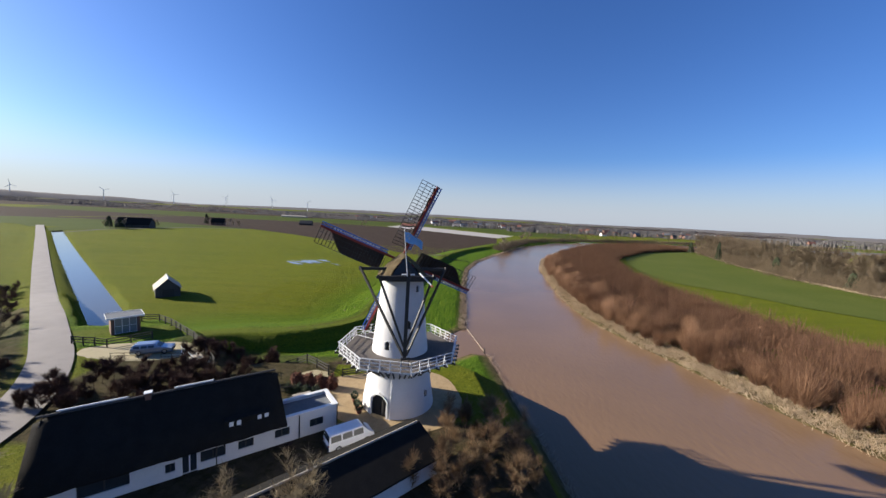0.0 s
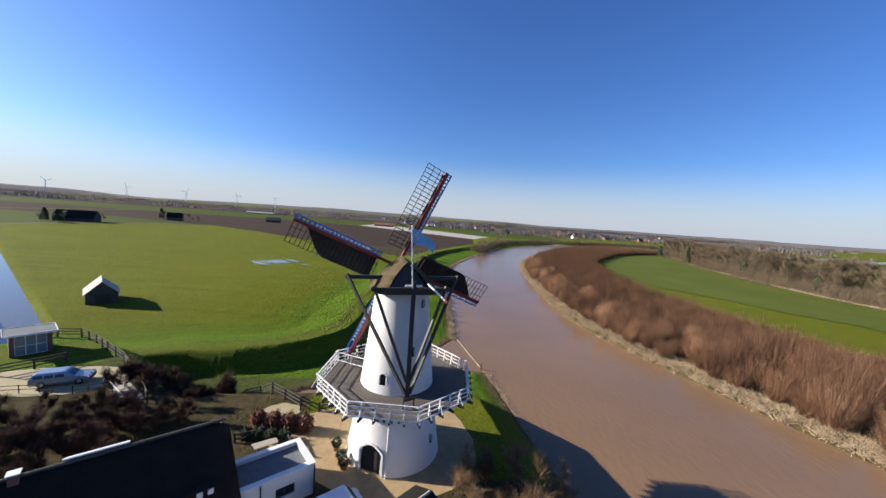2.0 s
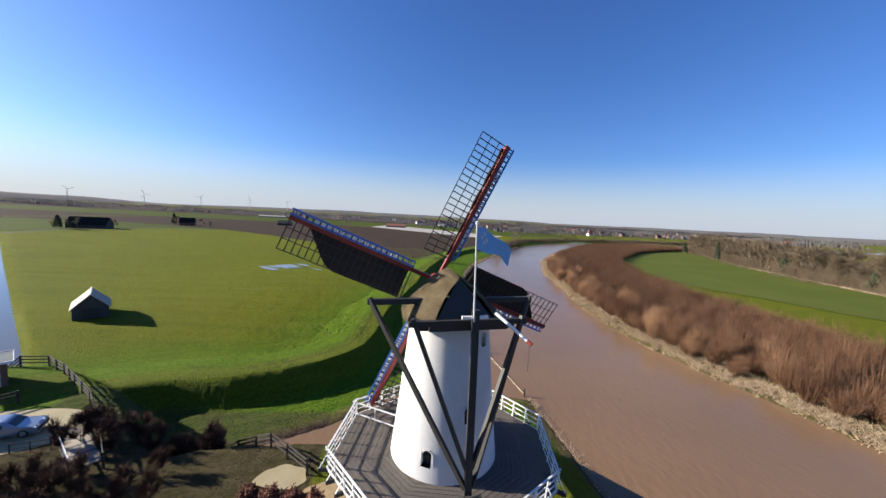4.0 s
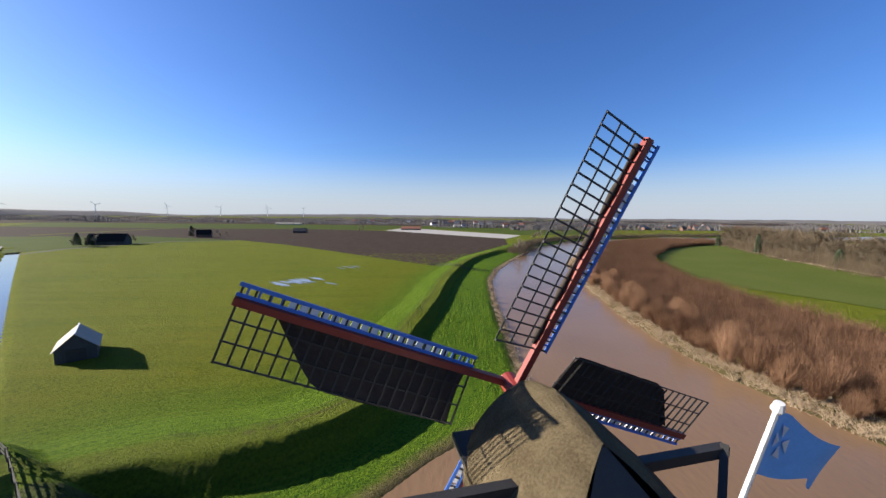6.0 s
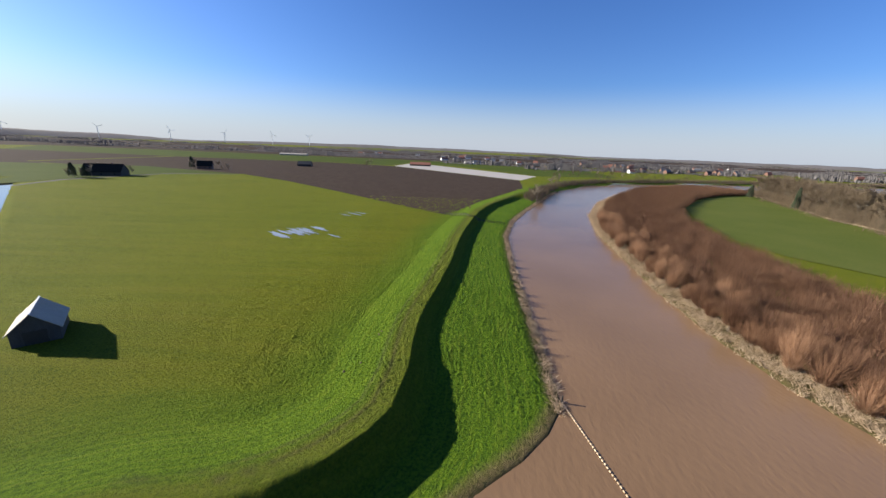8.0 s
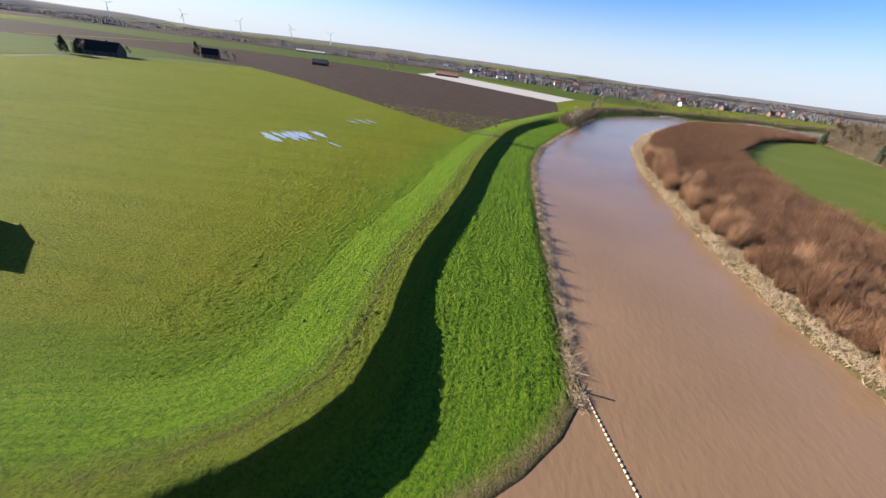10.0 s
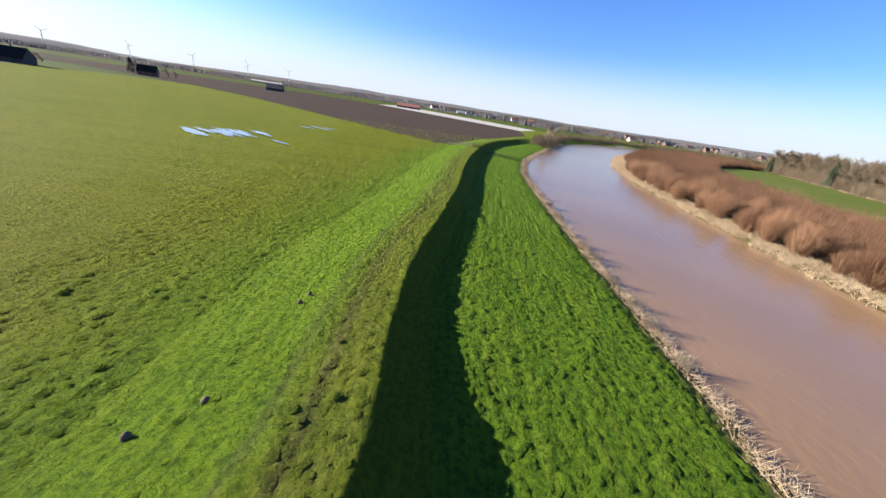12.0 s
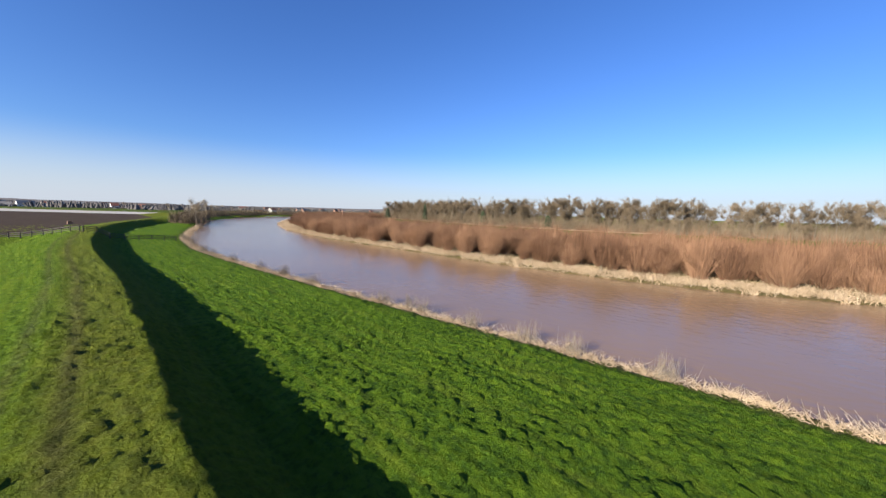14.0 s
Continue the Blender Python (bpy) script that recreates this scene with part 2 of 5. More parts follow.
BUSHTWIG = surface("brown_bush_twigs", (0.1, 0.062, 0.034), (0.3, 0.2, 0.11), 0.4, 0.9, 0.0, island=0.3, spec=0.2)
PALETWIG = surface("pale_dry_twigs", (0.170, 0.128, 0.072), (0.340, 0.272, 0.170), 0.4, 0.9, 0.0, island=0.3, spec=0.2)
REED = surface("dry_reed", (0.306, 0.221, 0.136), (0.561, 0.442, 0.306), 0.5, 0.9, 0.0, island=0.4, spec=0.2)
EVERGREEN = surface("dark_evergreen", (0.018, 0.03, 0.012), (0.045, 0.06, 0.025), 0.8, 0.9, 0.3, island=0.2)
HEDGE = surface("copper_beech_leaves", (0.1, 0.035, 0.022), (0.24, 0.1, 0.06), 1.0, 0.9, 0.2, island=0.4)
# lifted towards grey: distance haze is put into this wood colour
FARWOOD = surface("haze_greyed_wood", (0.111, 0.102, 0.098), (0.170, 0.157, 0.149), 0.01, 0.95, 0.0, fine=20, island=0.2, spec=0.1)
FENCEWOOD = surface("dark_fence_wood", (0.02, 0.017, 0.014), (0.05, 0.042, 0.034), 2.0, 0.85, 0.3)
TURBINE = plain("pale_grey_steel", (0.6, 0.62, 0.65), 0.5)

# ---- building helpers ----
def mesh_object(name, bm, material, smooth=False):
    me = bpy.data.meshes.new(name)
    bm.to_mesh(me)
    bm.free()
    me.materials.append(material)
    if smooth:
        me.polygons.foreach_set("use_smooth", [True] * len(me.polygons))
    return new(name, me)


def part(name, bm, material, parent, label="", smooth=False):
    ob = mesh_object(name, bm, material, smooth)
    ob.parent = parent
    if label:
        ob["label"] = label
    return ob


def raw(name, verts, faces, material, smooth=False):
    me = bpy.data.meshes.new(name)
    me.from_pydata([tuple(map(float, v)) for v in verts], [], faces)
    me.materials.append(material)
    if smooth:
        me.polygons.foreach_set("use_smooth", [True] * len(me.polygons))
    return new(name, me)


def thing(name, label, category, at=(0, 0, 0), turn=0.0, group=""):
    ob = new(name)
    ob.matrix_basis = pose(*at, 0, 0, turn)
    return tagged(ob, label, category, group)


def box(bm, lo, hi, m=None):
    vs = [bm.verts.new(Vector((x, y, z))) for z in (lo[2], hi[2]) for y in (lo[1], hi[1]) for x in (lo[0], hi[0])]
    if m is not None:
        for v in vs:
            v.co = m @ v.co
    for f in ((0, 2, 3, 1), (4, 5, 7, 6), (0, 1, 5, 4), (2, 6, 7, 3), (0, 4, 6, 2), (1, 3, 7, 5)):
        bm.faces.new([vs[i] for i in f])
    return bm


def beam(bm, p, q, w, h=None, up=(0, 0, 1)):
    """A squared timber from p to q, w wide and h high."""
    p, q = Vector(p), Vector(q)
    h = w if h is None else h
    d = (q - p).normalized()
    side = d.cross(Vector(up))
    if side.length < 1e-3:
        side = d.cross(Vector((0, 1, 0)))
    side.normalize()
    top = side.cross(d)
    vs = [bm.verts.new(c + side * a * w / 2 + top * b * h / 2) for c in (p, q) for a, b in ((-1, -1), (1, -1), (1, 1), (-1, 1))]
    for f in ((3, 2, 1, 0), (4, 5, 6, 7), (0, 1, 5, 4), (1, 2, 6, 5), (2, 3, 7, 6), (3, 0, 4, 7)):
        bm.faces.new([vs[i] for i in f])
    return bm


def rod(bm, p, q, r0, r1=None, n=8, caps=True):
    p, q = Vector(p), Vector(q)
    r1 = r0 if r1 is None else r1
    d = (q - p).normalized()
    a = d.orthogonal().normalized()
    b = d.cross(a)
    rings = [[bm.verts.new(c + (a * math.cos(k * math.tau / n) + b * math.sin(k * math.tau / n)) * r) for k in range(n)] for c, r in ((p, r0), (q, max(r1, 1e-3)))]
    for k in range(n):
        bm.faces.new((rings[0][k], rings[0][(k + 1) % n], rings[1][(k + 1) % n], rings[1][k]))
    if caps:
        bm.faces.new(rings[0][::-1])
        bm.faces.new(rings[1])
    return bm


def loft(bm, sections, closed=False, caps=True):
    rows = [[bm.verts.new(p) for p in s] for s in sections]
    k = len(rows[0])
    for a, b in zip(rows, rows[1:]):
        for i in range(k if closed else k - 1):
            bm.faces.new((a[i], a[(i + 1) % k], b[(i + 1) % k], b[i]))
    if caps:
        bm.faces.new(rows[0][::-1])
        bm.faces.new(rows[-1])
    return bm


def B():
    return bmesh.new()

# ---- the plan: river, inlet, dyke, canal ----
LEFT_BANK = [(16, -400), (17, -60), (16, 0), (15, 25), (14.3, 40), (13.6, 47), (13.2, 55), (12.6, 63)]
INLET_S = [(10, 63.6), (6, 60.4), (2.8, 57), (-3, 54), (-8.7, 52.4), (-13, 51.8), (-17, 51.8), (-20.5, 52.2)]
INLET_N = [(-20.5, 53.4), (-17.6, 55), (-13, 57.6), (-9.5, 60.8), (-5.4, 64.9), (-1.3, 68), (3, 70.9), (7, 74.6), (10.1, 79)]
BANK_N = [(10.9, 85), (12.4, 98), (15.4, 125), (18.5, 148), (22, 170), (31, 199), (46, 232), (65, 270), (96, 330), (140, 386), (190, 425), (270, 458), (420, 490), (900, 560), (2500, 700)]
RIGHT_BANK = [(2500, 640), (900, 500), (420, 440), (270, 412), (205, 385), (165, 350), (130, 306), (102, 268), (77, 222), (61, 178), (53, 140), (48, 118), (45.2, 97), (45.4, 82), (48, 68), (50.5, 55), (53, 44), (56, 32), (60, 10), (66, -40), (80, -400)]
WATER = np.array(LEFT_BANK + INLET_S + INLET_N + BANK_N + RIGHT_BANK, float)
CREST = np.array([(-58, 52.5), (-46, 55.5), (-38, 60), (-32.5, 62.2), (-26, 63.2), (-20.5, 65.4), (-16.4, 68.3), (-13.2, 71.7), (-11.2, 75), (-9.9, 82), (-9.5, 90), (-8.7, 97), (-7.5, 103), (-5.2, 112.5), (-1.5, 130), (2.2, 152), (6, 170), (10.5, 187), (16, 207), (26, 232), (46, 268), (80, 326), (125, 388), (180, 432), (265, 468), (420, 503), (900, 575), (2500, 715)], float)
CANAL_L = np.array([(-56, 61.6), (-60.4, 65.9), (-154.5, 155), (-236, 233), (-300, 296)], float)
CANAL_R = CANAL_L + (3.8, 4.0)
LANE = np.array([(-33.5, -60), (-35, 18), (-37, 31), (-41.5, 38.9), (-47.3, 46), (-63, 61), (-88, 84.5), (-127.7, 122.4), (-228.7, 219.7), (-300, 288)], float)
FIELD_Z, CREST_Z, YARD_Z = 1.6, 3.15, 4.8


def seg_distance(px, py, line, closed=False):
    """Least distance to a polyline, and the side (left: plus)."""
    pts = np.vstack([line, line[:1]]) if closed else line
    best, side = np.full(px.shape, 1e9), np.ones(px.shape)
    for (ax, ay), (bx, by) in zip(pts[:-1], pts[1:]):
        dx, dy = bx - ax, by - ay
        t = np.clip(((px - ax) * dx + (py - ay) * dy) / (dx * dx + dy * dy), 0, 1)
        d = np.hypot(px - ax - t * dx, py - ay - t * dy)
        s = np.sign(dx * (py - ay) - dy * (px - ax))
        near = d < best - 1e-9
        best, side = np.where(near, d, best), np.where(near, s, side)
    return best, side


def inside(px, py, poly):
    odd = np.zeros(px.shape, bool)
    for (ax, ay), (bx, by) in zip(poly, np.roll(poly, -1, 0)):
        cross = (ay > py) != (by > py)
        odd ^= cross & (px < (bx - ax) * (py - ay) / (by - ay + 1e-12) + ax)
    return odd


def step(a, b, v):
    t = np.clip((v - a) / (b - a), 0, 1)
    return t * t * (3 - 2 * t)


YARD = np.array([(9.5, -400), (10.5, -20), (9.5, 20), (8.5, 36), (7.5, 46), (4, 49.5), (-3, 48), (-10, 47), (-18, 47.5), (-24, 46), (-30, 52), (-36, 57.5), (-46, 63), (-53, 61), (-58, 56), (-62, 48), (-60, 20), (-60, -400)], float)


def height(px, py):
    """Height of the land, with the dyke, the banks and the beds of river and canal."""
    px, py = np.asarray(px, float), np.asarray(py, float)
    dw, _ = seg_distance(px, py, WATER, True)
    dw = np.where(inside(px, py, WATER), -dw, dw)
    dc, sc = seg_distance(px, py, CREST)
    across = -dc * sc
    right = inside(px, py, np.vstack([RIGHT_BANK, [(80, -3000), (6000, -3000), (6000, 700)]]))
    swell = np.where((py < 66) & (px > 4), 1.35, np.interp(py, [73, 91], [0.25, 1.5]))
    berm = 0.12 + swell * (0.3 * step(0, 3, dw) + 0.7 * np.clip(dw / 16, 0, 1))
    river_side = (across > 0)
    z = np.where(river_side, berm, FIELD_Z + 0 * px)
    dyke = np.where(across > 0, CREST_Z - np.maximum(across - 0.2, 0) / np.interp(py, [66, 82], [0.95, 1.4]), CREST_Z - np.maximum(-across - 3.2, 0) * 0.21)
    z = np.maximum(z, dyke)
    dy, _ = seg_distance(px, py, YARD, True)
    dy = np.where(inside(px, py, YARD), -dy, dy)
    plate = YARD_Z - np.maximum(dy, 0) * np.where((py > 44) & (px < -14), 1.2, 0.62)
    z = np.where(right, 0.0, np.maximum(z, plate))
    dl, _ = seg_distance(px, py, LANE)
    level = np.interp(-px, [47, 63, 88, 130], [4.8, 4.5, 2.4, 2.2])
    z = np.where(~right & (px < -44), np.maximum(z, level - np.maximum(dl - 3.0, 0) * 0.6), z)
    z = z + np.where(right, 0, 0.85 * np.exp(-((px + 64.3) ** 2 + (py - 90.2) ** 2) / 480))
    z = np.where(right, 0.25 + 0.65 * step(0, 25, dw), z)
    z = np.where(dw < 2.5, np.minimum(z, 0.1 + np.maximum(dw, 0) * 0.9), z)
    z = np.where(dw < 0, np.maximum(-1.5, 0.1 + dw * 0.5), z)
    mid = (CANAL_L + CANAL_R) / 2
    dk, _ = seg_distance(px, py, mid)
    z = np.where(dk < 4.4, np.minimum(z, 0.4 + np.maximum(dk - 2.3, 0) * 1.0), z)
    return z


def land_axis(lo, hi, stops):
    """Grid lines: fine where the camera passes close, ever wider towards the horizon."""
    inner = []
    for a, b, cell in stops:
        inner += list(np.arange(a, b, cell))
    v, s, out = inner[-1], stops[-1][2], []
    while v < hi:
        s *= 1.22
        v = min(v + s, hi)
        out.append(v)
    v, s, low = inner[0], stops[0][2], []
    while v > lo:
        s *= 1.22
        v = max(v - s, lo)
        low.append(v)
    return np.array(low[::-1] + inner + out)


gx = land_axis(-4700, 4700, [(-262, -78, 2.4), (-78, -32, 0.8), (-32, 14, 0.22), (14, 62, 0.9)])
gy = land_axis(-1500, 4750, [(14, 68, 0.8), (68, 116, 0.22), (116, 216, 0.7), (216, 260, 2.0)])
GX, GY = np.meshgrid(gx, gy)
GZ = height(GX, GY)
tussock = []
for x, y, z in zip(GX.ravel(), GY.ravel(), GZ.ravel()):
    if abs(x) < 90 and -10 < y < 260 and 0.15 < z < YARD_Z - 0.1:
        n1 = noise.noise(Vector((x * 0.35, y * 0.35, 3)))
        n2 = noise.noise(Vector((x * 1.0, y * 1.3, 8)))
        n3 = noise.noise(Vector((x * 2.1, y * 2.5, 4)))
        n4 = noise.noise(Vector((x * 4.3, y * 3.6, 1)))
        calm = min(1.0, max(0.25, (y - 66) / 14)) * (0.3 if x < -44 else 1.0)
        tussock.append(calm * (n1 * 0.06 + max(n2, 0) * 0.06 + max(n3, -0.05) * 0.15 * (1 + n1) + max(n4, -0.15) * 0.19))
    else:
        tussock.append(0.0)
GZ = GZ + np.array(tussock).reshape(GX.shape)
ny, nx = GX.shape
idx = np.arange(nx * ny).reshape(ny, nx)
faces = np.stack([idx[:-1, :-1], idx[:-1, 1:], idx[1:, 1:], idx[1:, :-1]], -1).reshape(-1, 4)
me = bpy.data.meshes.new("ground")
me.from_pydata(np.stack([GX, GY, GZ], -1).reshape(-1, 3).tolist(), [], faces.tolist())
me.polygons.foreach_set("use_smooth", [True] * len(me.polygons))
me.materials.append(GRASS)
# zones of growth: r lush dyke slope and bank meadow, g straw-coloured strips, b bare soil, also painted-in shade
dc, sc = seg_distance(GX, GY, CREST)
ac = -dc * sc
dwv, _ = seg_distance(GX, GY, WATER, True)
rightv = inside(GX, GY, np.vstack([RIGHT_BANK, [(80, -3000), (6000, -3000), (6000, 700)]]))
lush = np.where(rightv, 0, np.clip(0.85 * step(-24, -7, ac) * (1 - 0.55 * step(-3.6, -2.0, ac)) + 0.8 * step(0.5, 6, ac), 0, 1)) * (GY > 50)
straw = np.where(rightv, 0.9 * (1 - step(10, 22, dwv)), 0.14 * step(-3.6, -2.2, ac) * (1 - step(-0.6, 0.6, ac)) + 0.8 * (1 - step(0.6, 2.4, dwv)))
# the soil block at x -40..-11 also darkens ground that lies in shade
bare = np.where(rightv, 0.3 * (1 - step(0, 6, dwv)), 0.5 * (1 - step(0.2, 1.2, dwv))) + 0.85 * ((GY < 34) & (GX > -26) & (GX < 12)) + 0.8 * ((GY < 50.5) & (GY > 30) & (GX > -40) & (GX < -11))
dlane, slane = seg_distance(GX, GY, LANE)
# soil at y 50..60 paints in the shade under the dyke
bare = bare + 0.7 * ((slane > 0) & (dlane > 2.6) & (dlane < 24) & (GY < 72)) + 0.55 * ((GY > 50) & (GY < 60) & (GX > -38) & (GX < -13) & (ac > 2.5))
rut = np.exp(-((ac + 2.1) / 0.28) ** 2) + np.exp(-((ac + 3.6) / 0.28) ** 2)
bare = bare + np.where(rightv, 0, 0.4 * rut) * (GY > 66)
cols = np.stack([lush, straw, np.clip(bare, 0, 1), np.ones_like(lush)], -1).reshape(-1)
me.color_attributes.new("zone", "FLOAT_COLOR", "POINT").data.foreach_set("color", cols.astype(np.float32))
run = GY * 0.97 + GX * 0.2
me.attributes.new("swathe", "FLOAT_VECTOR", "POINT").data.foreach_set("vector", np.stack([ac, run, np.zeros_like(ac)], -1).astype(np.float32).ravel())
ground = tagged(new("ground", me), "green winter meadow, dyke and river banks", "ground", kind="structure")

river = raw("river_water", [(-60, -1500, 0), (4600, -1500, 0), (4600, 4600, 0), (-60, 4600, 0)], [(0, 1, 2, 3)], RIVER)
tagged(river, "broad brown muddy river in flood", "river", kind="structure")
canal = raw("canal_water", [(*p, 1.15) for p in np.vstack([CANAL_L + (-0.3, -0.3), CANAL_R[::-1] + (0.3, 0.3)])], [tuple(range(10))], CANAL)
tagged(canal, "narrow still canal beside the lane", "water", kind="structure")


def patch(name, outline, material, lift, label, category, z):
    """A flat spread with a soft, uneven outline on level ground."""
    pts = np.array(outline, float)
    for _ in range(3):
        nxt = np.roll(pts, -1, 0)
        pts = np.stack([pts * 0.75 + nxt * 0.25, pts * 0.25 + nxt * 0.75], 1).reshape(-1, 2)
    pts = [(x + 0.25 * noise.noise(Vector((x, y, 2))), y + 0.25 * noise.noise(Vector((x, y, 6)))) for x, y in pts]
    bm = B()
    f = bm.faces.new([bm.verts.new((x, y, z + lift)) for x, y in pts])
    bmesh.ops.triangulate(bm, faces=[f])
    return tagged(mesh_object(name, bm, material), label, category, kind="structure")


def draped(name, outline, material, lift, label, category, cell=None):
    """A thin sheet of land use that follows the ground, one polygon or a grid cut to the outline."""
    outline = np.array(outline, float)
    if cell is None:
        ob = raw(name, [(x, y, FIELD_Z + lift) for x, y in outline], [tuple(range(len(outline)))], material)
    else:
        lo, hi = outline.min(0), outline.max(0)
        bm = B()
        xs, ys = np.arange(lo[0], hi[0] + cell, cell), np.arange(lo[1], hi[1] + cell, cell)
        X, Y = np.meshgrid(xs, ys)
        # edge points slide onto the outline, so that it is clean
        d, _ = seg_distance(X, Y, outline, True)
        keep = inside(X, Y, outline) | (d < cell * 0.7)
        Z = height(X, Y) + lift
        V = {}
        for j in range(len(ys)):
            for i in range(len(xs)):
                if keep[j, i]:
                    V[j, i] = bm.verts.new((X[j, i], Y[j, i], Z[j, i]))
        for j in range(len(ys) - 1):
            for i in range(len(xs) - 1):
                q = [(j, i), (j, i + 1), (j + 1, i + 1), (j + 1, i)]
                if all(k in V for k in q):
                    bm.faces.new([V[k] for k in q])
        ob = mesh_object(name, bm, material, True)
    return tagged(ob, label, category, kind="structure")


draped("ploughed_field", [(-1, 203), (6, 214), (20, 245), (42, 286), (70, 335), (86, 415), (-68, 603), (-170, 640), (-420, 640), (-420, 420), (-178, 371), (-120, 325), (-65, 270), (-30, 232)], PLOUGH, 0.06, "dark bare ploughed field", "field")
draped("sheeted_field", [(88, 417), (125, 487), (-43, 735), (-66, 604)], SHEETING, 0.1, "long pale field under crop sheeting", "field")
draped("far_pasture", [(-700, 640), (-170, 646), (-72, 620), (-48, 745), (60, 640), (130, 492), (250, 520), (300, 820), (-300, 900), (-900, 900)], FAR_GREEN, 0.05, "pale green pastures beyond the ploughed land", "field")
draped("far_ploughland", [(-2500, 700), (-950, 700), (-900, 910), (-300, 910), (300, 830), (900, 900), (2000, 1300), (2000, 2400), (-2500, 2400)], PLOUGH, 0.12, "wide brown plain towards the horizon", "field")
draped("left_ploughland", [(-1500, 300), (-262, 300), (-262, 345), (-430, 430), (-430, 640), (-950, 690), (-1500, 690)], PLOUGH, 0.07, "bare brown fields beyond the farm", "field")
draped("opposite_field", [(139, 95), (129, 110), (123, 130), (112, 150), (112, 170), (130, 215), (160, 270), (185, 300), (290, 360), (275, 325), (225, 235), (203, 175), (192, 140), (190, 90), (260, 40), (300, -60), (160, -60), (140, 40)], WINTER_CORN, -0.5, "green winter cereal behind the willows", "field")
draped("reedy_ditch", [(-239, 244), (-246.5, 280), (-228, 347), (-182, 365), (-181, 368.5), (-231, 352), (-250.5, 281), (-242, 246)], FENCEWOOD, 0.12, "dark reedy ditch at the end of the meadow", "ditch")
draped("far_meadow", [(-255, 250), (-252, 281), (-233, 354), (-182, 371), (-300, 420), (-430, 400), (-520, 300), (-330, 300)], FAR_GREEN, 0.09, "green meadow by the far farm", "field")

# ---- the windmill ----
MX, MY, MZ = -2.15, 38.0, 4.8
TOWER = [(3.98, 0.0), (3.55, 2.7), (3.08, 6.1), (2.6, 10.3), (2.18, 14.4)]
CAP_TURN = 10.0                      # the cap looks towards +y, turned this much to the left
DECK_Z, DECK_R, DECK_A = 6.15, 6.55, 13.0


def tower_radius(z):
    for (r0, z0), (r1, z1) in zip(TOWER, TOWER[1:]):
        if z <= z1:
            return r0 + (r1 - r0) * (z - z0) / (z1 - z0)
    return TOWER[-1][0]


mill = thing("windmill", "white round tower mill with a thatched cap and a wooden stage", "windmill", (MX, MY, MZ))
# angle, sill, width, height of the openings; angles from +x, anticlockwise
OPENINGS = [("door", 242, 0.0, 1.95, 2.35), ("window", 268, 4.75, 0.62, 0.8), ("window", 247, 6.95, 0.6, 0.85), ("window", 290, 9.2, 0.6, 0.85),
            ("window", 325, 1.6, 0.55, 0.75), ("window", 318, 12.9, 0.5, 0.75), ("window", 160, 9.6, 0.6, 0.85), ("window", 60, 7.1, 0.9, 1.9)]
NSEG = 96
levels = sorted({0.0, *[round(0.15 * k, 3) for k in range(1, 96)], 14.4})
bm = B()
grid = [[bm.verts.new((tower_radius(z) * math.cos(k * math.tau / NSEG), tower_radius(z) * math.sin(k * math.tau / NSEG), z)) for k in range(NSEG)] for z in levels]


def opened(k, z):
    a = (k + 0.5) * 360 / NSEG
    for kind, oa, sill, w, h in OPENINGS:
        off = radians((a - oa + 180) % 360 - 180) * tower_radius(z)
        arch = sill + h - 0.25 * h * (2 * off / w) ** 2
        if abs(off) < w / 2 and sill - 0.01 < z < arch:
            return True
    return False


for j in range(len(levels) - 1):
    for k in range(NSEG):
        if not opened(k, (levels[j] + levels[j + 1]) / 2):
            bm.faces.new((grid[j][k], grid[j][(k + 1) % NSEG], grid[j + 1][(k + 1) % NSEG], grid[j + 1][k]))
part("tower", bm, WHITEWASH, mill, "whitewashed brick tower, slightly stained", True)
# lining in door black: the dark of the unlit inside, put into colour
bm = B()
loft(bm, [[((tower_radius(z) - 0.42) * math.cos(k * math.tau / 48), (tower_radius(z) - 0.42) * math.sin(k * math.tau / 48), z) for k in range(48)] for z in (0.02, 5, 10, 14.3)], closed=True, caps=False)
part("unlit_lining", bm, DOORBLACK, mill)
bm = B()
loft(bm, [[(r * math.cos(k * math.tau / 64), r * math.sin(k * math.tau / 64), z) for k in range(64)] for r, z in ((2.19, 14.12), (2.33, 14.14), (2.35, 14.38), (2.1, 14.4))], closed=True, caps=False)
part("curb_ring", bm, BLACK, mill, "dark band under the cap")
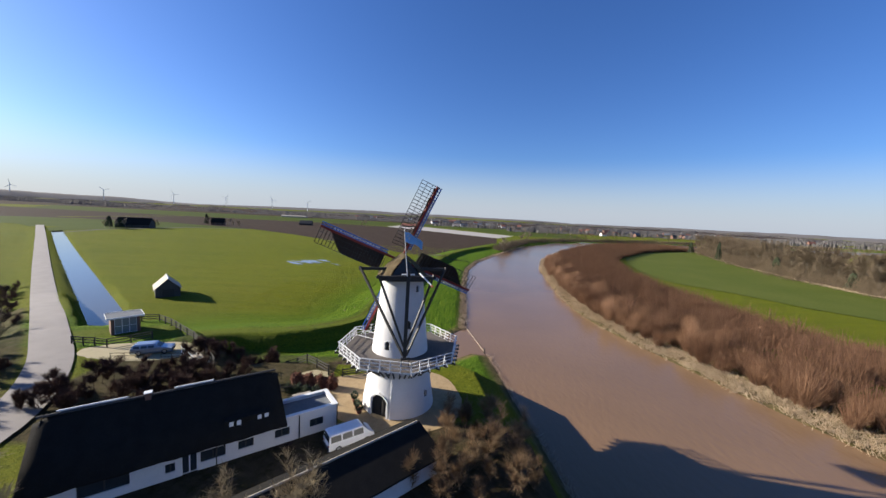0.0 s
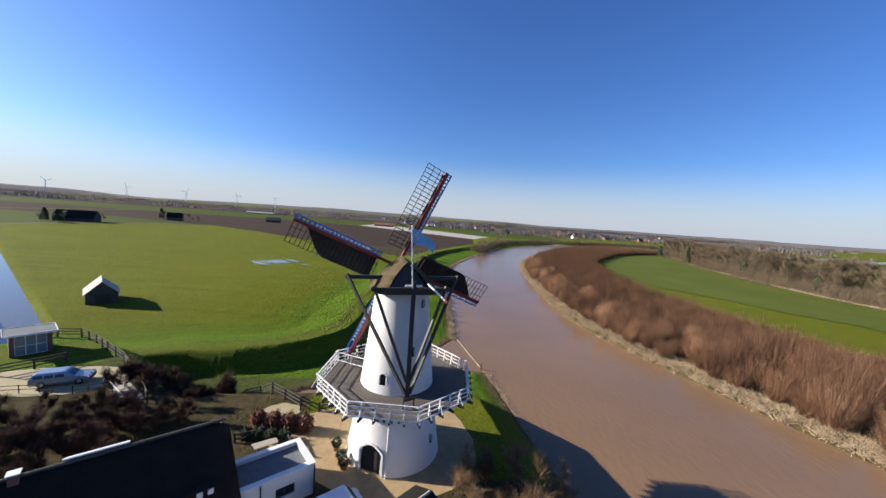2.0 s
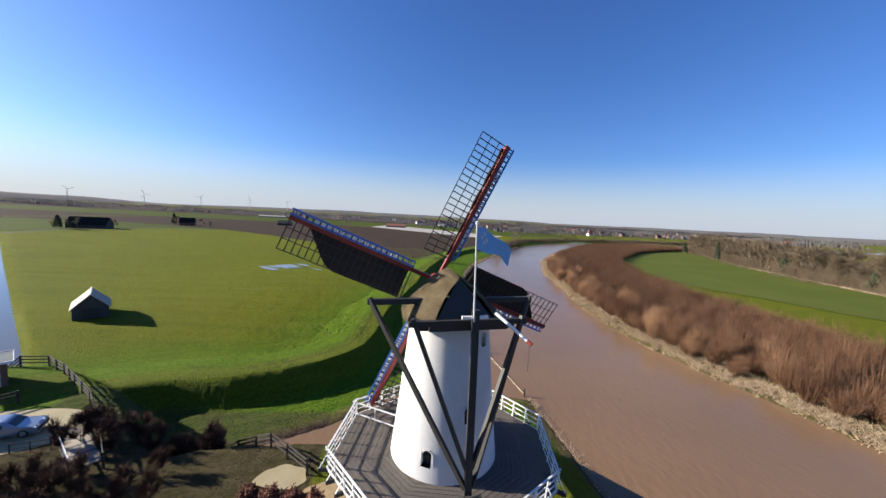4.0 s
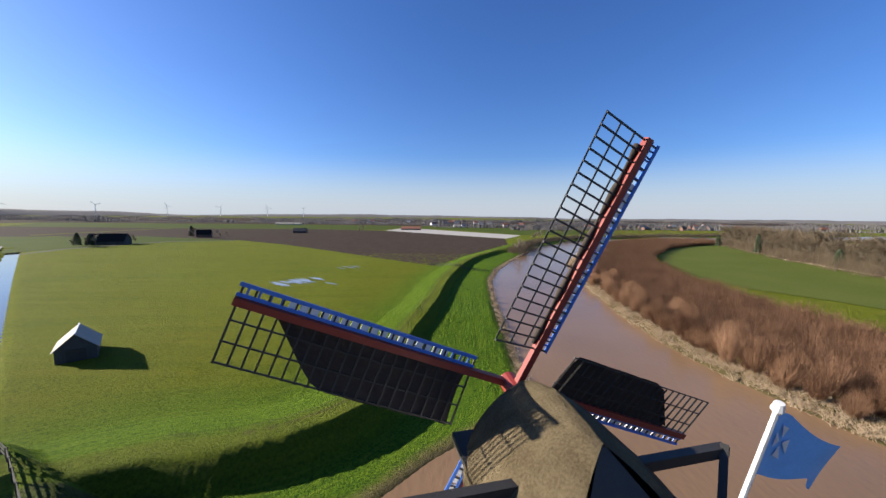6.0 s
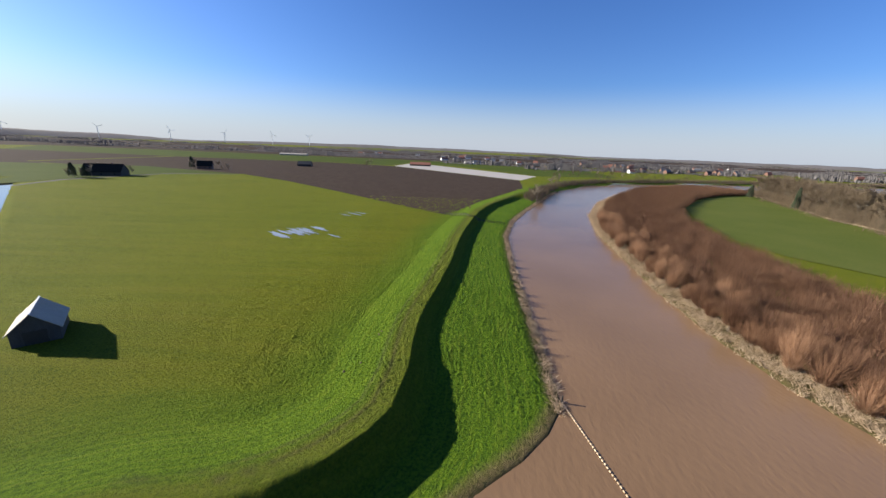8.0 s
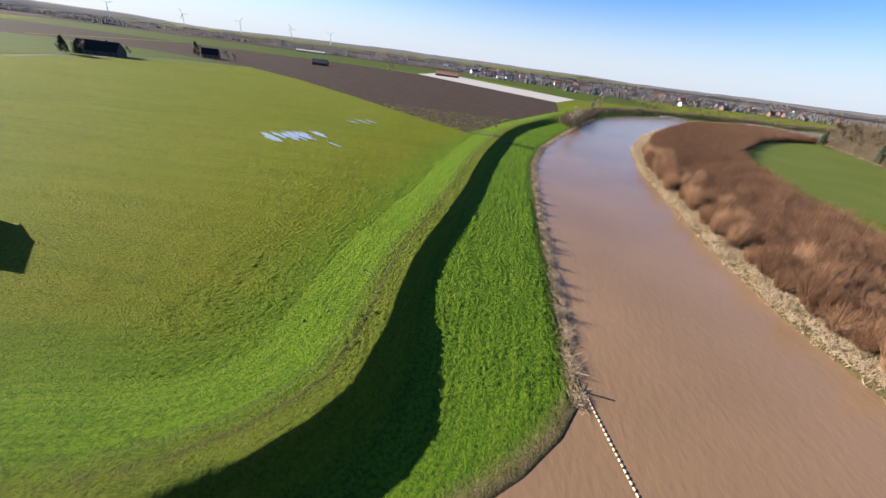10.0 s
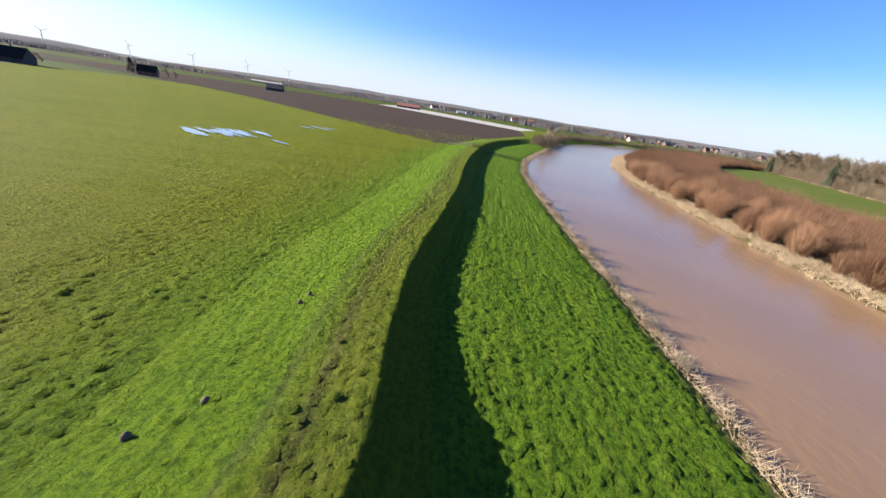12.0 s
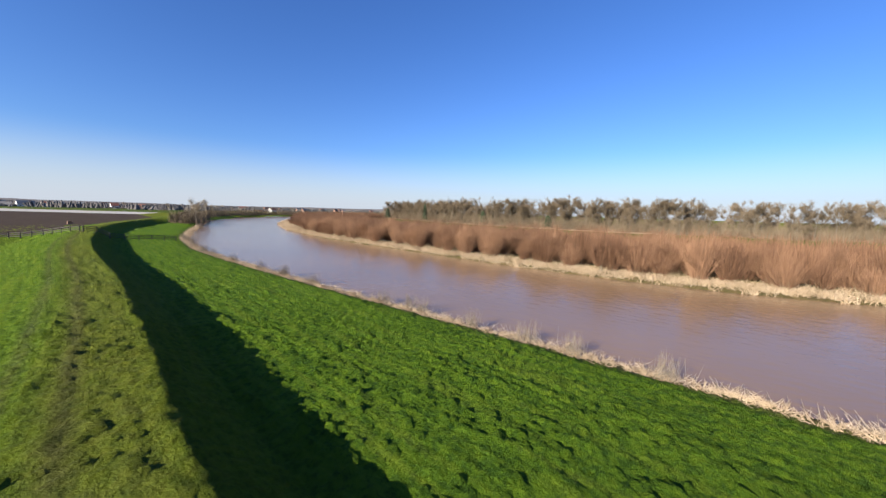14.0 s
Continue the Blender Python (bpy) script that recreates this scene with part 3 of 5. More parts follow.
for kind, oa, sill, w, h in OPENINGS:
    r = tower_radius(sill + h / 2)
    m = pose(0, 0, 0, 0, 0, oa) @ Matrix.Translation((r - 0.02, 0, sill))
    n_arc = 9
    arch = [(-w / 2, 0)] + [(w / 2 * (2 * i / (n_arc - 1) - 1), h - 0.25 * h * (2 * i / (n_arc - 1) - 1) ** 2) for i in range(n_arc)] + [(w / 2, 0)]
    bm = B()
    inner = [bm.verts.new(m @ Vector((0.0 + (-0.05), y, z))) for y, z in arch]
    outer = [bm.verts.new(m @ Vector((0.05, y * 1.14, z * 1.05))) for y, z in arch]
    back = [bm.verts.new(m @ Vector((-0.3, y, z))) for y, z in arch]
    front = [bm.verts.new(m @ Vector((0.05, y, z))) for y, z in arch]
    for i in range(len(arch) - 1):
        bm.faces.new((outer[i], outer[i + 1], front[i + 1], front[i]))
        bm.faces.new((front[i], front[i + 1], back[i + 1], back[i]))
    frame_ob = part("door_frame" if kind == "door" else "window_frame", bm, WHITE, mill)
    bm = B()
    bm.faces.new([bm.verts.new(m @ Vector((-0.22, y, z))) for y, z in arch])
    leaf = part(kind, bm, DOORBLACK if kind == "door" else GLASS, mill, "dark open double door" if kind == "door" else "")
    bm = B()
    if kind == "door":
        for y in (-0.5, 0, 0.5):
            beam(bm, m @ Vector((-0.19, y, 0.02)), m @ Vector((-0.19, y, h * 0.8)), 0.05, 0.06)
    else:
        beam(bm, m @ Vector((-0.19, 0, 0)), m @ Vector((-0.19, 0, h * 0.98)), 0.05)
        beam(bm, m @ Vector((-0.19, -w / 2, h * 0.5)), m @ Vector((-0.19, w / 2, h * 0.5)), 0.05)
    part("glazing_bar" if kind != "door" else "door_ledge", bm, BLACK, leaf)
bm = B()
rod(bm, (3.2 * math.cos(radians(262)), 3.2 * math.sin(radians(262)), 5.6), (4.02 * math.cos(radians(262)), 4.02 * math.sin(radians(262)), 0.02), 0.05)
part("downpipe", bm, WHITE, mill)

# the stage
corner = [Vector((DECK_R * math.cos(radians(DECK_A + 45 * k)), DECK_R * math.sin(radians(DECK_A + 45 * k)), DECK_Z)) for k in range(8)]
for k in range(8):
    a, b = corner[k], corner[(k + 1) % 8]
    rows = 13
    for i in range(rows):            # boards run along each side, out to the rim
        f0, f1 = 0.42 + 0.58 * i / rows, 0.42 + 0.58 * (i + 1) / rows - 0.004
        bm = B()
        vs = [bm.verts.new((p.x * f, p.y * f, DECK_Z + dz)) for dz in (-0.05, 0.0) for p, f in ((a, f0), (b, f0), (b, f1), (a, f1))]
        for f in ((3, 2, 1, 0), (4, 5, 6, 7), (0, 1, 5, 4), (1, 2, 6, 5), (2, 3, 7, 6), (3, 0, 4, 7)):
            bm.faces.new([vs[q] for q in f])
        part("deck_board", bm, DECK, mill)
    for i in range(5):
        c = a.lerp(b, i / 5)
        d = Vector((c.x, c.y, 0)).normalized()
        bm = B()
        beam(bm, d * 2.9 + Vector((0, 0, DECK_Z - 0.16)), Vector((c.x, c.y, DECK_Z - 0.16)) + d * 0.45, 0.13, 0.2)
        part("joist", bm, BLACK, mill)
        r0 = tower_radius(DECK_Z - 2.1)
        bm = B()
        beam(bm, d * r0 + Vector((0, 0, DECK_Z - 2.0)), d * 5.1 + Vector((0, 0, DECK_Z - 0.26)), 0.13, 0.13)
        part("bracket", bm, BLACK, mill)
        bm = B()
        beam(bm, Vector((c.x, c.y, DECK_Z - 0.25)) * 0.985, Vector((c.x * 1.005, c.y * 1.005, DECK_Z + 1.02)), 0.07, 0.07)
        box(bm, (-0.03, -0.03, 0), (0.03, 0.03, 0.01), Matrix.Translation((c.x * 0.99, c.y * 0.99, DECK_Z)))
        beam(bm, Vector((c.x, c.y, DECK_Z - 0.12)) + d * 0.42, Vector((c.x, c.y, DECK_Z + 0.62)) + d * 0.02, 0.045, 0.045)
        part("rail_post", bm, WHITE, mill)
    for h, w in ((1.0, 0.07), (0.66, 0.05), (0.34, 0.05)):
        bm = B()
        e = (b - a).normalized() * (0.18 if h > 0.9 else 0.0)
        beam(bm, a + Vector((0, 0, h)) - e, b + Vector((0, 0, h)) + e, 0.045 if h < 0.9 else 0.08, w)
        part("handrail" if h > 0.9 else "rail", bm, WHITE, mill)
    bm = B()
    beam(bm, a + Vector((0, 0, -0.07)), b + Vector((0, 0, -0.07)), 0.06, 0.13)
    part("fascia", bm, WHITE, mill)
# low gate rail across the deck, from rim to tower
d = Vector((math.cos(radians(150)), math.sin(radians(150)), 0))
bm = B()
for h in (0.2, 0.95):
    beam(bm, d * 3.1 + Vector((0, 0, DECK_Z + h)), d * 6.7 + Vector((0, 0, DECK_Z + h)), 0.06)
for r in (3.2, 4.9, 6.6):
    beam(bm, d * r + Vector((0, 0, DECK_Z)), d * r + Vector((0, 0, DECK_Z + 0.98)), 0.06)
part("deck_gate", bm, WHITE, mill)

# the cap: a ridged thatched hood, its rear hip blackened for shade
CAP = pose(0, 0, 14.4, 0, 0, CAP_TURN)          # local +y is ahead, to the sails


def cap_course(eave_y, half, foot, top_y, top):
    """One course of thatch from the left eave over the ridge to the right eave; the courses lean, so that the rear is hipped."""
    pts = []
    for k in range(17):
        u = -1 + k / 8
        f = abs(u) ** 1.12
        swell = 0.16 * math.sin(math.pi * min(1.0, abs(u)))
        pts.append(CAP @ Vector((math.copysign(half * f + swell, u) if u else 0.0, top_y + (eave_y - top_y) * f, top + (foot - top) * f + 0.6 * swell)))
    return pts


COURSES = [(-2.95, 1.85, -0.2, -1.35, 2.12), (-1.9, 2.5, -0.22, -0.85, 2.2), (-0.7, 2.85, -0.18, -0.1, 2.28), (0.9, 2.7, -0.05, 0.95, 2.36), (2.0, 2.25, 0.1, 1.85, 2.1), (2.75, 1.7, 0.3, 2.75, 1.7)]
bm = B()
loft(bm, [cap_course(*c) for c in COURSES], caps=False)
bmesh.ops.solidify(bm, geom=bm.faces[:], thickness=0.2)
bmesh.ops.recalc_face_normals(bm, faces=bm.faces[:])
part("cap_thatch", bm, THATCH, mill, "weathered brown thatch on the cap, mossy in places", True)
bm = B()
# rear hip face in tar black, standing in for thatch in shade
bm.faces.new([bm.verts.new(CAP @ Vector(p)) for p in ((-1.85, -2.9, -0.2), (1.85, -2.9, -0.2), (0.08, -1.36, 2.05), (-0.08, -1.36, 2.05))])
part("cap_shade_hip", bm, BLACK, mill, "rear hip of the cap, its shaded thatch painted black")
bm = B()
bm.faces.new([bm.verts.new(CAP @ Vector(p)) for p in ((1.65, 2.72, 0.2), (-1.65, 2.72, 0.2), (-1.0, 2.72, 1.1), (0, 2.72, 1.6), (1.0, 2.72, 1.1))])
part("cap_front", bm, BLACK, mill)
bm = B()
box(bm, (-2.5, -3.0, -0.12), (2.5, 2.8, 0.12), CAP)
box(bm, (-2.0, -3.25, -0.1), (2.0, -2.95, 0.22), CAP)
part("cap_frame", bm, BLACK, mill)


def cap_beam(name, p, q, w, h, mat=BLACK, label=""):
    bm = B()
    beam(bm, CAP @ Vector(p), CAP @ Vector(q), w, h)
    return part(name, bm, mat, mill, label)


TAIL_FOOT = CAP.inverted() @ Vector((0.72, -4.3, DECK_Z + 0.6))
cap_beam("long_yoke", (-4.72, -0.6, 0.74), (4.72, -0.6, 0.74), 0.28, 0.3)
cap_beam("short_yoke", (-3.0, -3.2, 0.3), (3.0, -3.2, 0.3), 0.26, 0.26)
cap_beam("tail_pole", (0.15, -3.55, 1.0), TAIL_FOOT, 0.34, 0.34)
for s in (-1, 1):
    cap_beam("long_brace", (s * 4.62, -0.65, 0.95), TAIL_FOOT + Vector((s * 0.15, 0, 0.25)), 0.2, 0.2)
    cap_beam("short_brace", (s * 2.8, -3.22, 0.55), TAIL_FOOT + Vector((s * 0.13, 0.05, 1.2)), 0.18, 0.18)
bm = B()
rod(bm, Vector((0.4, -5.0, DECK_Z + 0.75)), Vector((1.25, -4.7, DECK_Z + 0.75)), 0.12, n=12)
for x in (0.45, 1.2):
    beam(bm, (x, -4.85, DECK_Z), (x, -4.85, DECK_Z + 0.9), 0.1)
part("winch", bm, BLACK, mill)
cap_beam("cross_bar", (-0.55, -3.62, 0.66), (0.75, -3.62, 0.66), 0.14, 0.14, WHITE)
bm = B()
rod(bm, CAP @ Vector((1.3, -3.3, 0.75)), CAP @ Vector((2.27, -4.85, -0.18)), 0.085, 0.07, 10)
part("brake_lever", bm, WHITE, mill, "white pole with a red tip")
bm = B()
rod(bm, CAP @ Vector((2.25, -4.82, -0.16)), CAP @ Vector((2.38, -5.02, -0.28)), 0.085, 0.085, 10)
part("lever_tip", bm, RED, mill)
bm = B()
rod(bm, CAP @ Vector((2.32, -4.92, -0.22)), CAP @ Vector((2.32, -4.92, -1.6)), 0.01, n=4)
part("brake_rope", bm, BLACK, mill)
POLE_FOOT, POLE_TOP = Vector((0.0, -3.75, 0.5)), Vector((-0.62, -5.0, 5.1))
bm = B()
rod(bm, CAP @ POLE_FOOT, CAP @ POLE_TOP, 0.048, 0.032, 8)
flag_pole = part("flag_pole", bm, WHITE, mill, "white flag pole leaning back from the cap")
bm = B()
rod(bm, CAP @ POLE_TOP, CAP @ (POLE_TOP + Vector((-0.012, -0.025, 0.1))), 0.07, 0.05, 10)
part("truck", bm, WHITE, flag_pole)


def flag_point(u, v, lift=0.0):
    """u along the fly, v down the hoist; the cloth droops as it streams."""
    head = POLE_TOP.lerp(POLE_FOOT, 0.035 + 0.22 * v * (1 - 0.35 * u))
    return CAP @ (head + Vector((1.85 * u - 0.1 * u * v, 0.25 * u + 0.16 * math.sin(u * 7 + v) * u + lift, -1.0 * u ** 1.6 + 0.07 * math.sin(u * 9 + 2 * v))))


bm = B()
loft(bm, [[flag_point(i / 18, k / 5) for k in range(6)] for i in range(19)], caps=False)
flag = part("flag", bm, FLAGBLUE, flag_pole, "sky-blue flag streaming in the wind", True)
for du, dv in ((0, -1), (0, 1), (-1, 0), (1, 0)):
    for side in (-0.02, 0.02):
        bm = B()
        c, w = (0.22, 0.42), 0.3
        tip = [(c[0] + 0.085 * (du + w * dv * q), c[1] + 0.24 * (dv + w * du * q)) for q in (-1.6, 1.6)]
        bm.faces.new([bm.verts.new(flag_point(*p, side)) for p in ((c[0] + 0.02 * du, c[1] + 0.06 * dv), *tip)])
        part("emblem", bm, WHITE, flag, "white petal of the emblem")

# the sails
HUB = CAP @ Vector((0, 3.5, 1.05))
SHAFT = (CAP.to_3x3() @ Vector((0, 1, 0.16))).normalized()
bm = B()
rod(bm, HUB - SHAFT * 2.0, HUB + SHAFT * 0.5, 0.36, 0.36, 16)
part("wind_shaft", bm, RED, mill)
right = SHAFT.cross(Vector((0, 0, 1))).normalized()
above = right.cross(SHAFT)
SAIL_A, SAIL_R = 67.0, 9.8


def sail(k, clothed):
    a = radians(SAIL_A + 90 * k)
    out = right * math.cos(a) + above * math.sin(a)
    lag = right * math.cos(a + math.pi / 2) + above * math.sin(a + math.pi / 2)   # lattice side
    at = HUB + SHAFT * (0.28 if k % 2 else -0.12)
    P = lambda r, s, d=0.0: at + out * r + lag * (s * math.cos(radians(14 - r * 0.8))) - SHAFT * (s * math.sin(radians(14 - r * 0.8)) - d)
    root = bmesh.new()
    beam(root, P(-0.3, 0), P(SAIL_R, 0), 0.25, 0.24, SHAFT)
    s_ob = part("sail", root, RED, mill, "red sail stock with black lattice" + (", cloth spread" if clothed else ", cloth furled"))
    for i in range(21):
        r = 1.75 + i * (SAIL_R - 1.85) / 20
        bm = B()
        beam(bm, P(r, -0.5), P(r, 2.0), 0.04, 0.06)
        part("lattice_bar", bm, BLACK, s_ob)
    for s in (0.62, 1.3, 1.98):
        bm = B()
        beam(bm, P(1.7, s, 0.03), P(SAIL_R - 0.05, s, 0.03), 0.05, 0.05)
        part("lattice_rail", bm, BLACK, s_ob)
    bm = B()
    beam(bm, P(1.7, -0.52), P(SAIL_R, -0.52), 0.08, 0.12)
    beam(bm, P(1.7, -0.2), P(SAIL_R, -0.2), 0.07, 0.1)
    part("leading_board", bm, BLUE, s_ob, "blue painted leading edge")
    bars = 24
    for i in range(bars):
        r = 1.8 + (SAIL_R - 1.9) * i / bars
        bm = B()
        w = (SAIL_R - 1.9) / bars
        shut = 2 < i < bars - 4
        vs = [bm.verts.new(P(r + x * w, -0.5 + y * 0.28, dz)) for dz in (0.02, 0.045) for x, y in (((0.12, 0), (0.88, 0), (0.88, 1), (0.12, 1)) if shut else ((0.4, 0), (0.6, 0), (0.6, 1), (0.4, 1)))]
        for f in ((3, 2, 1, 0), (4, 5, 6, 7), (0, 1, 5, 4), (1, 2, 6, 5), (2, 3, 7, 6), (3, 0, 4, 7)):
            bm.faces.new([vs[q] for q in f])
        part("board", bm, WHITE if shut else BLUE, s_ob)
    bm = B()
    if clothed:
        secs = []
        for i in range(13):
            u = i / 12
            r = 1.9 + 6.6 * u
            wide = 1.95 if u < 0.7 else 1.95 * (1 - ((u - 0.7) / 0.3) ** 1.3)
            secs.append([P(r, 0.12 + max(wide, 0.05) * v, 0.06 + 0.12 * math.sin(v * 3.1) + 0.03 * math.sin(i * 2.1 + v * 5)) for v in (0, 0.2, 0.4, 0.6, 0.8, 1.0)])
        loft(bm, secs, caps=False)
        part("sail_cloth", bm, CLOTH, s_ob, "dark sail cloth, partly reefed", True)
    else:
        secs = []
        for i in range(15):
            r = 1.9 + 7.6 * i / 14
            c = 0.09 + 0.05 * math.sin(i * 1.9)
            secs.append([P(r, 0.2 + c * math.cos(q * math.tau / 6), 0.12 + c * math.sin(q * math.tau / 6)) for q in range(6)])
        loft(bm, secs, closed=True)
        part("furled_cloth", bm, CLOTH, s_ob, "", True)


for k in range(4):
    sail(k, k in (1, 3))

# ---- the miller's yard ----
patch("gravel_yard", [(-9, 34.5), (-3.5, 31.5), (3, 32.5), (5.2, 36), (5, 41), (3, 45), (-2, 46.3), (-6, 44.5), (-9.5, 43.5), (-12.5, 41.5), (-13.5, 38.5)], GRAVEL, 0.03, "yellow gravel round the foot of the mill", "gravel", YARD_Z)
patch("sandy_track", [(-15.5, 43), (-13, 42.2), (-11.5, 42.6), (-11.5, 44.2), (-13, 45), (-14.5, 44.6)], SAND, 0.035, "sandy path towards the dyke", "path", YARD_Z)
patch("car_park", [(-47, 47.5), (-39, 45.6), (-33, 47), (-31, 50), (-34.5, 53.4), (-42, 52.4), (-46.5, 50.6)], SAND, 0.03, "sandy lay-by where a car is parked", "path", YARD_Z)


def ribbon(name, line, wide, material, lift, label):
    """A lane: a strip of even width laid along a line, level across."""
    pts = []
    for (ax, ay), (bx, by) in zip(line[:-1], line[1:]):
        k = max(1, int(math.hypot(bx - ax, by - ay) / 2))
        pts += [(ax + (bx - ax) * i / k, ay + (by - ay) * i / k) for i in range(k)]
    pts = np.array(pts + [tuple(line[-1])])
    for _ in range(3):
        pts[1:-1] = (pts[:-2] + 2 * pts[1:-1] + pts[2:]) / 4
    d = np.gradient(pts, axis=0)
    nrm = np.column_stack([-d[:, 1], d[:, 0]]) / np.linalg.norm(d, axis=1)[:, None]
    z = height(pts[:, 0], pts[:, 1]) + lift
    rows_ = [[(*(p + n_ * s * wide / 2), zz - (0.03 if abs(s) == 1 else 0)) for s in (-1, -0.5, 0, 0.5, 1)] for p, n_, zz in zip(pts, nrm, z)]
    bm = B()
    loft(bm, rows_, caps=False)
    return tagged(mesh_object(name, bm, material, True), label, "road", kind="structure")


ribbon("lane", LANE, 4.2, ASPHALT, 0.2, "pale worn asphalt lane along the canal")

# local x runs along the front wall, which ends at x = 0; y is away from the yard


def house():
    ob = thing("farmhouse", "long low white house under a thatched roof blackened for shade", "house", (-7.7, 32.9, YARD_Z), 33.5)
    ob.scale = (1, 1, 0.79)       # a low house

    def P(name, bm, mat, label="", parent=None, smooth=False):
        o = part(name, bm, mat, parent or ob, label, smooth)
        return o

    wins = [(-17.9, 0.8, 2.7, 1.35), (-13.2, 0.7, 0.6, 0.9), (-12.2, 0.0, 1.0, 2.1), (-11.0, 0.75, 1.7, 1.15), (-8.4, 0.85, 1.15, 0.95), (-5.6, 0.85, 1.25, 0.95), (-2.6, 0.9, 1.25, 0.95)]
    # front wall in stretches with the openings left out
    xs = [-20.2]
    for x, s, w, h in wins + [(0.0, 0, 0, 0)]:
        bm = B()
        box(bm, (xs[-1], 0, 0), (x, 0.3, 2.75))
        P("front_wall", bm, WHITEWASH, "whitewashed front wall")
        if w:
            bm = B()
            box(bm, (x, 0, s + h), (x + w, 0.3, 2.75))
            P("lintel_wall", bm, WHITEWASH)
            if s:
                bm = B()
                box(bm, (x, 0, 0), (x + w, 0.3, s))
                P("sill_wall", bm, WHITEWASH)
        xs.append(x + w)
    for x, s, w, h in wins:
        bm = B()
        for p, q in (((x, 0.16, s), (x + w, 0.16, s)), ((x, 0.16, s + h), (x + w, 0.16, s + h)), ((x, 0.16, s), (x, 0.16, s + h)), ((x + w, 0.16, s), (x + w, 0.16, s + h)), ((x + w / 2, 0.16, s), (x + w / 2, 0.16, s + h))):
            beam(bm, p, q, 0.09, 0.09)
        wn_ob = P("window" if s else "door", bm, BLACK if s else WHITE)
        bm = B()
        box(bm, (x, 0.2, s), (x + w, 0.22, s + h))
        P("pane", bm, GLASS, "", wn_ob)
    bm = B()
    box(bm, (-20.2, 7.2, 0), (-5.2, 7.5, 2.75))
    box(bm, (-20.2, 0.3, 0), (-19.9, 7.2, 2.75))
    box(bm, (-5.5, 0.3, 0), (-5.2, 7.2, 2.75))
    for x in (-20.2, -5.5):
        vs = [bm.verts.new((x + d, y, z)) for d in (0, 0.3) for y, z in ((0, 2.7), (7.5, 2.7), (3.75, 6.6))]
        bm.faces.new((vs[0], vs[2], vs[1]))
        bm.faces.new((vs[3], vs[4], vs[5]))
    P("side_wall", bm, WHITEWASH)
    for i, x in enumerate((-9.95, -3.55, -0.05)):
        bm = B()
        rod(bm, (x, -0.08, 0.05), (x, -0.08, 2.8), 0.05)
        P("downpipe", bm, BLACK)
    # the roof, a thick thatch with hipped shoulders and a swept eave
    bm = B()
    secs = []
    for x in np.linspace(-20.6, -4.7, 25):
        wob = 0.05 * math.sin(x * 1.7) + 0.03 * math.sin(x * 4.1)
        end = min(1, min(x + 20.6, -4.7 - x) / 1.4)
        ridge = 6.8 - 0.55 * (1 - end) ** 2
        secs.append([(x, -0.55, 2.35 + wob), (x, -0.62, 2.62 + wob), (x, 1.4, 4.35 + wob), (x, 3.4, ridge - 0.3), (x, 3.75, ridge), (x, 4.1, ridge - 0.3), (x, 6.1, 4.35 + wob), (x, 8.1, 2.62 + wob), (x, 8.05, 2.35 + wob)])
    loft(bm, secs)
    roof = P("roof", bm, DARKROOF, "reed thatch, its deep shade put into a black colour", None, True)
    bm = B()
    for x in np.arange(-20.4, -4.9, 0.42):
        rod(bm, (x, 3.75, 6.82), (x + 0.4, 3.75, 6.82), 0.13, 0.11, 8)
    P("ridge_tile", bm, BARNWOOD, "", roof)
    for x0, x1 in ((-19.4, -15.6), (-12.6, -9.9)):
        bm = B()
        for p, q in (((x0, 3.9, 7.0), (x1, 3.9, 7.0)), ((x0, 4.7, 6.5), (x1, 4.7, 6.5)), ((x0, 3.9, 7.0), (x0, 4.7, 6.5)), ((x1, 3.9, 7.0), (x1, 4.7, 6.5))):
            beam(bm, p, q, 0.1, 0.1)
        light = P("rooflight", bm, WHITE, "white rooflight frame", roof)
    # dormer with two pairs of white shutters
    bm = B()
    box(bm, (-9.3, 0.4, 2.9), (-5.9, 2.6, 4.05))
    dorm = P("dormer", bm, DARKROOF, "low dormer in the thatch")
    for x in (-9.0, -8.45, -6.9, -6.35):
        bm = B()
        box(bm, (x, 0.34, 3.1), (x + 0.3, 0.39, 3.9))
        P("shutter", bm, WHITE, "", dorm)
    # chimney pots
    bm = B()
    box(bm, (-14.5, 3.4, 6.4), (-14.1, 3.8, 7.2))
    ch = P("chimney", bm, BRICK, "short brick chimney on the ridge")
    bm = B()
    box(bm, (-14.56, 3.34, 7.2), (-14.04, 3.86, 7.28))
    P("chimney_cap", bm, WHITE, "", ch)
    # flat-roofed annexe with a white parapet
    bm = B()
    box(bm, (-5.2, 3.0, 0), (0.0, 3.3, 2.95))
    box(bm, (-0.3, 0.3, 0), (0.0, 3.0, 2.95))
    box(bm, (-5.2, 0.004, 2.75), (0.0, 0.3, 2.95))
    P("annexe_wall", bm, WHITEWASH, "white walls of the flat-roofed annexe")
    bm = B()
    box(bm, (-5.2, 0.3, 2.45), (-0.3, 3.0, 2.58))
    P("flat_roof", bm, GREYROOF, "dark felt roof behind the parapet")
    bm = B()
    for lo, hi in (((-5.2, -0.05, 2.95), (0.05, 0.35, 3.0)), ((-0.35, 0.35, 2.95), (0.05, 3.35, 3.0)), ((-5.2, 2.95, 2.95), (-0.35, 3.35, 3.0))):
        box(bm, lo, hi)
    P("coping", bm, WHITE, "white coping")
    return ob


house()


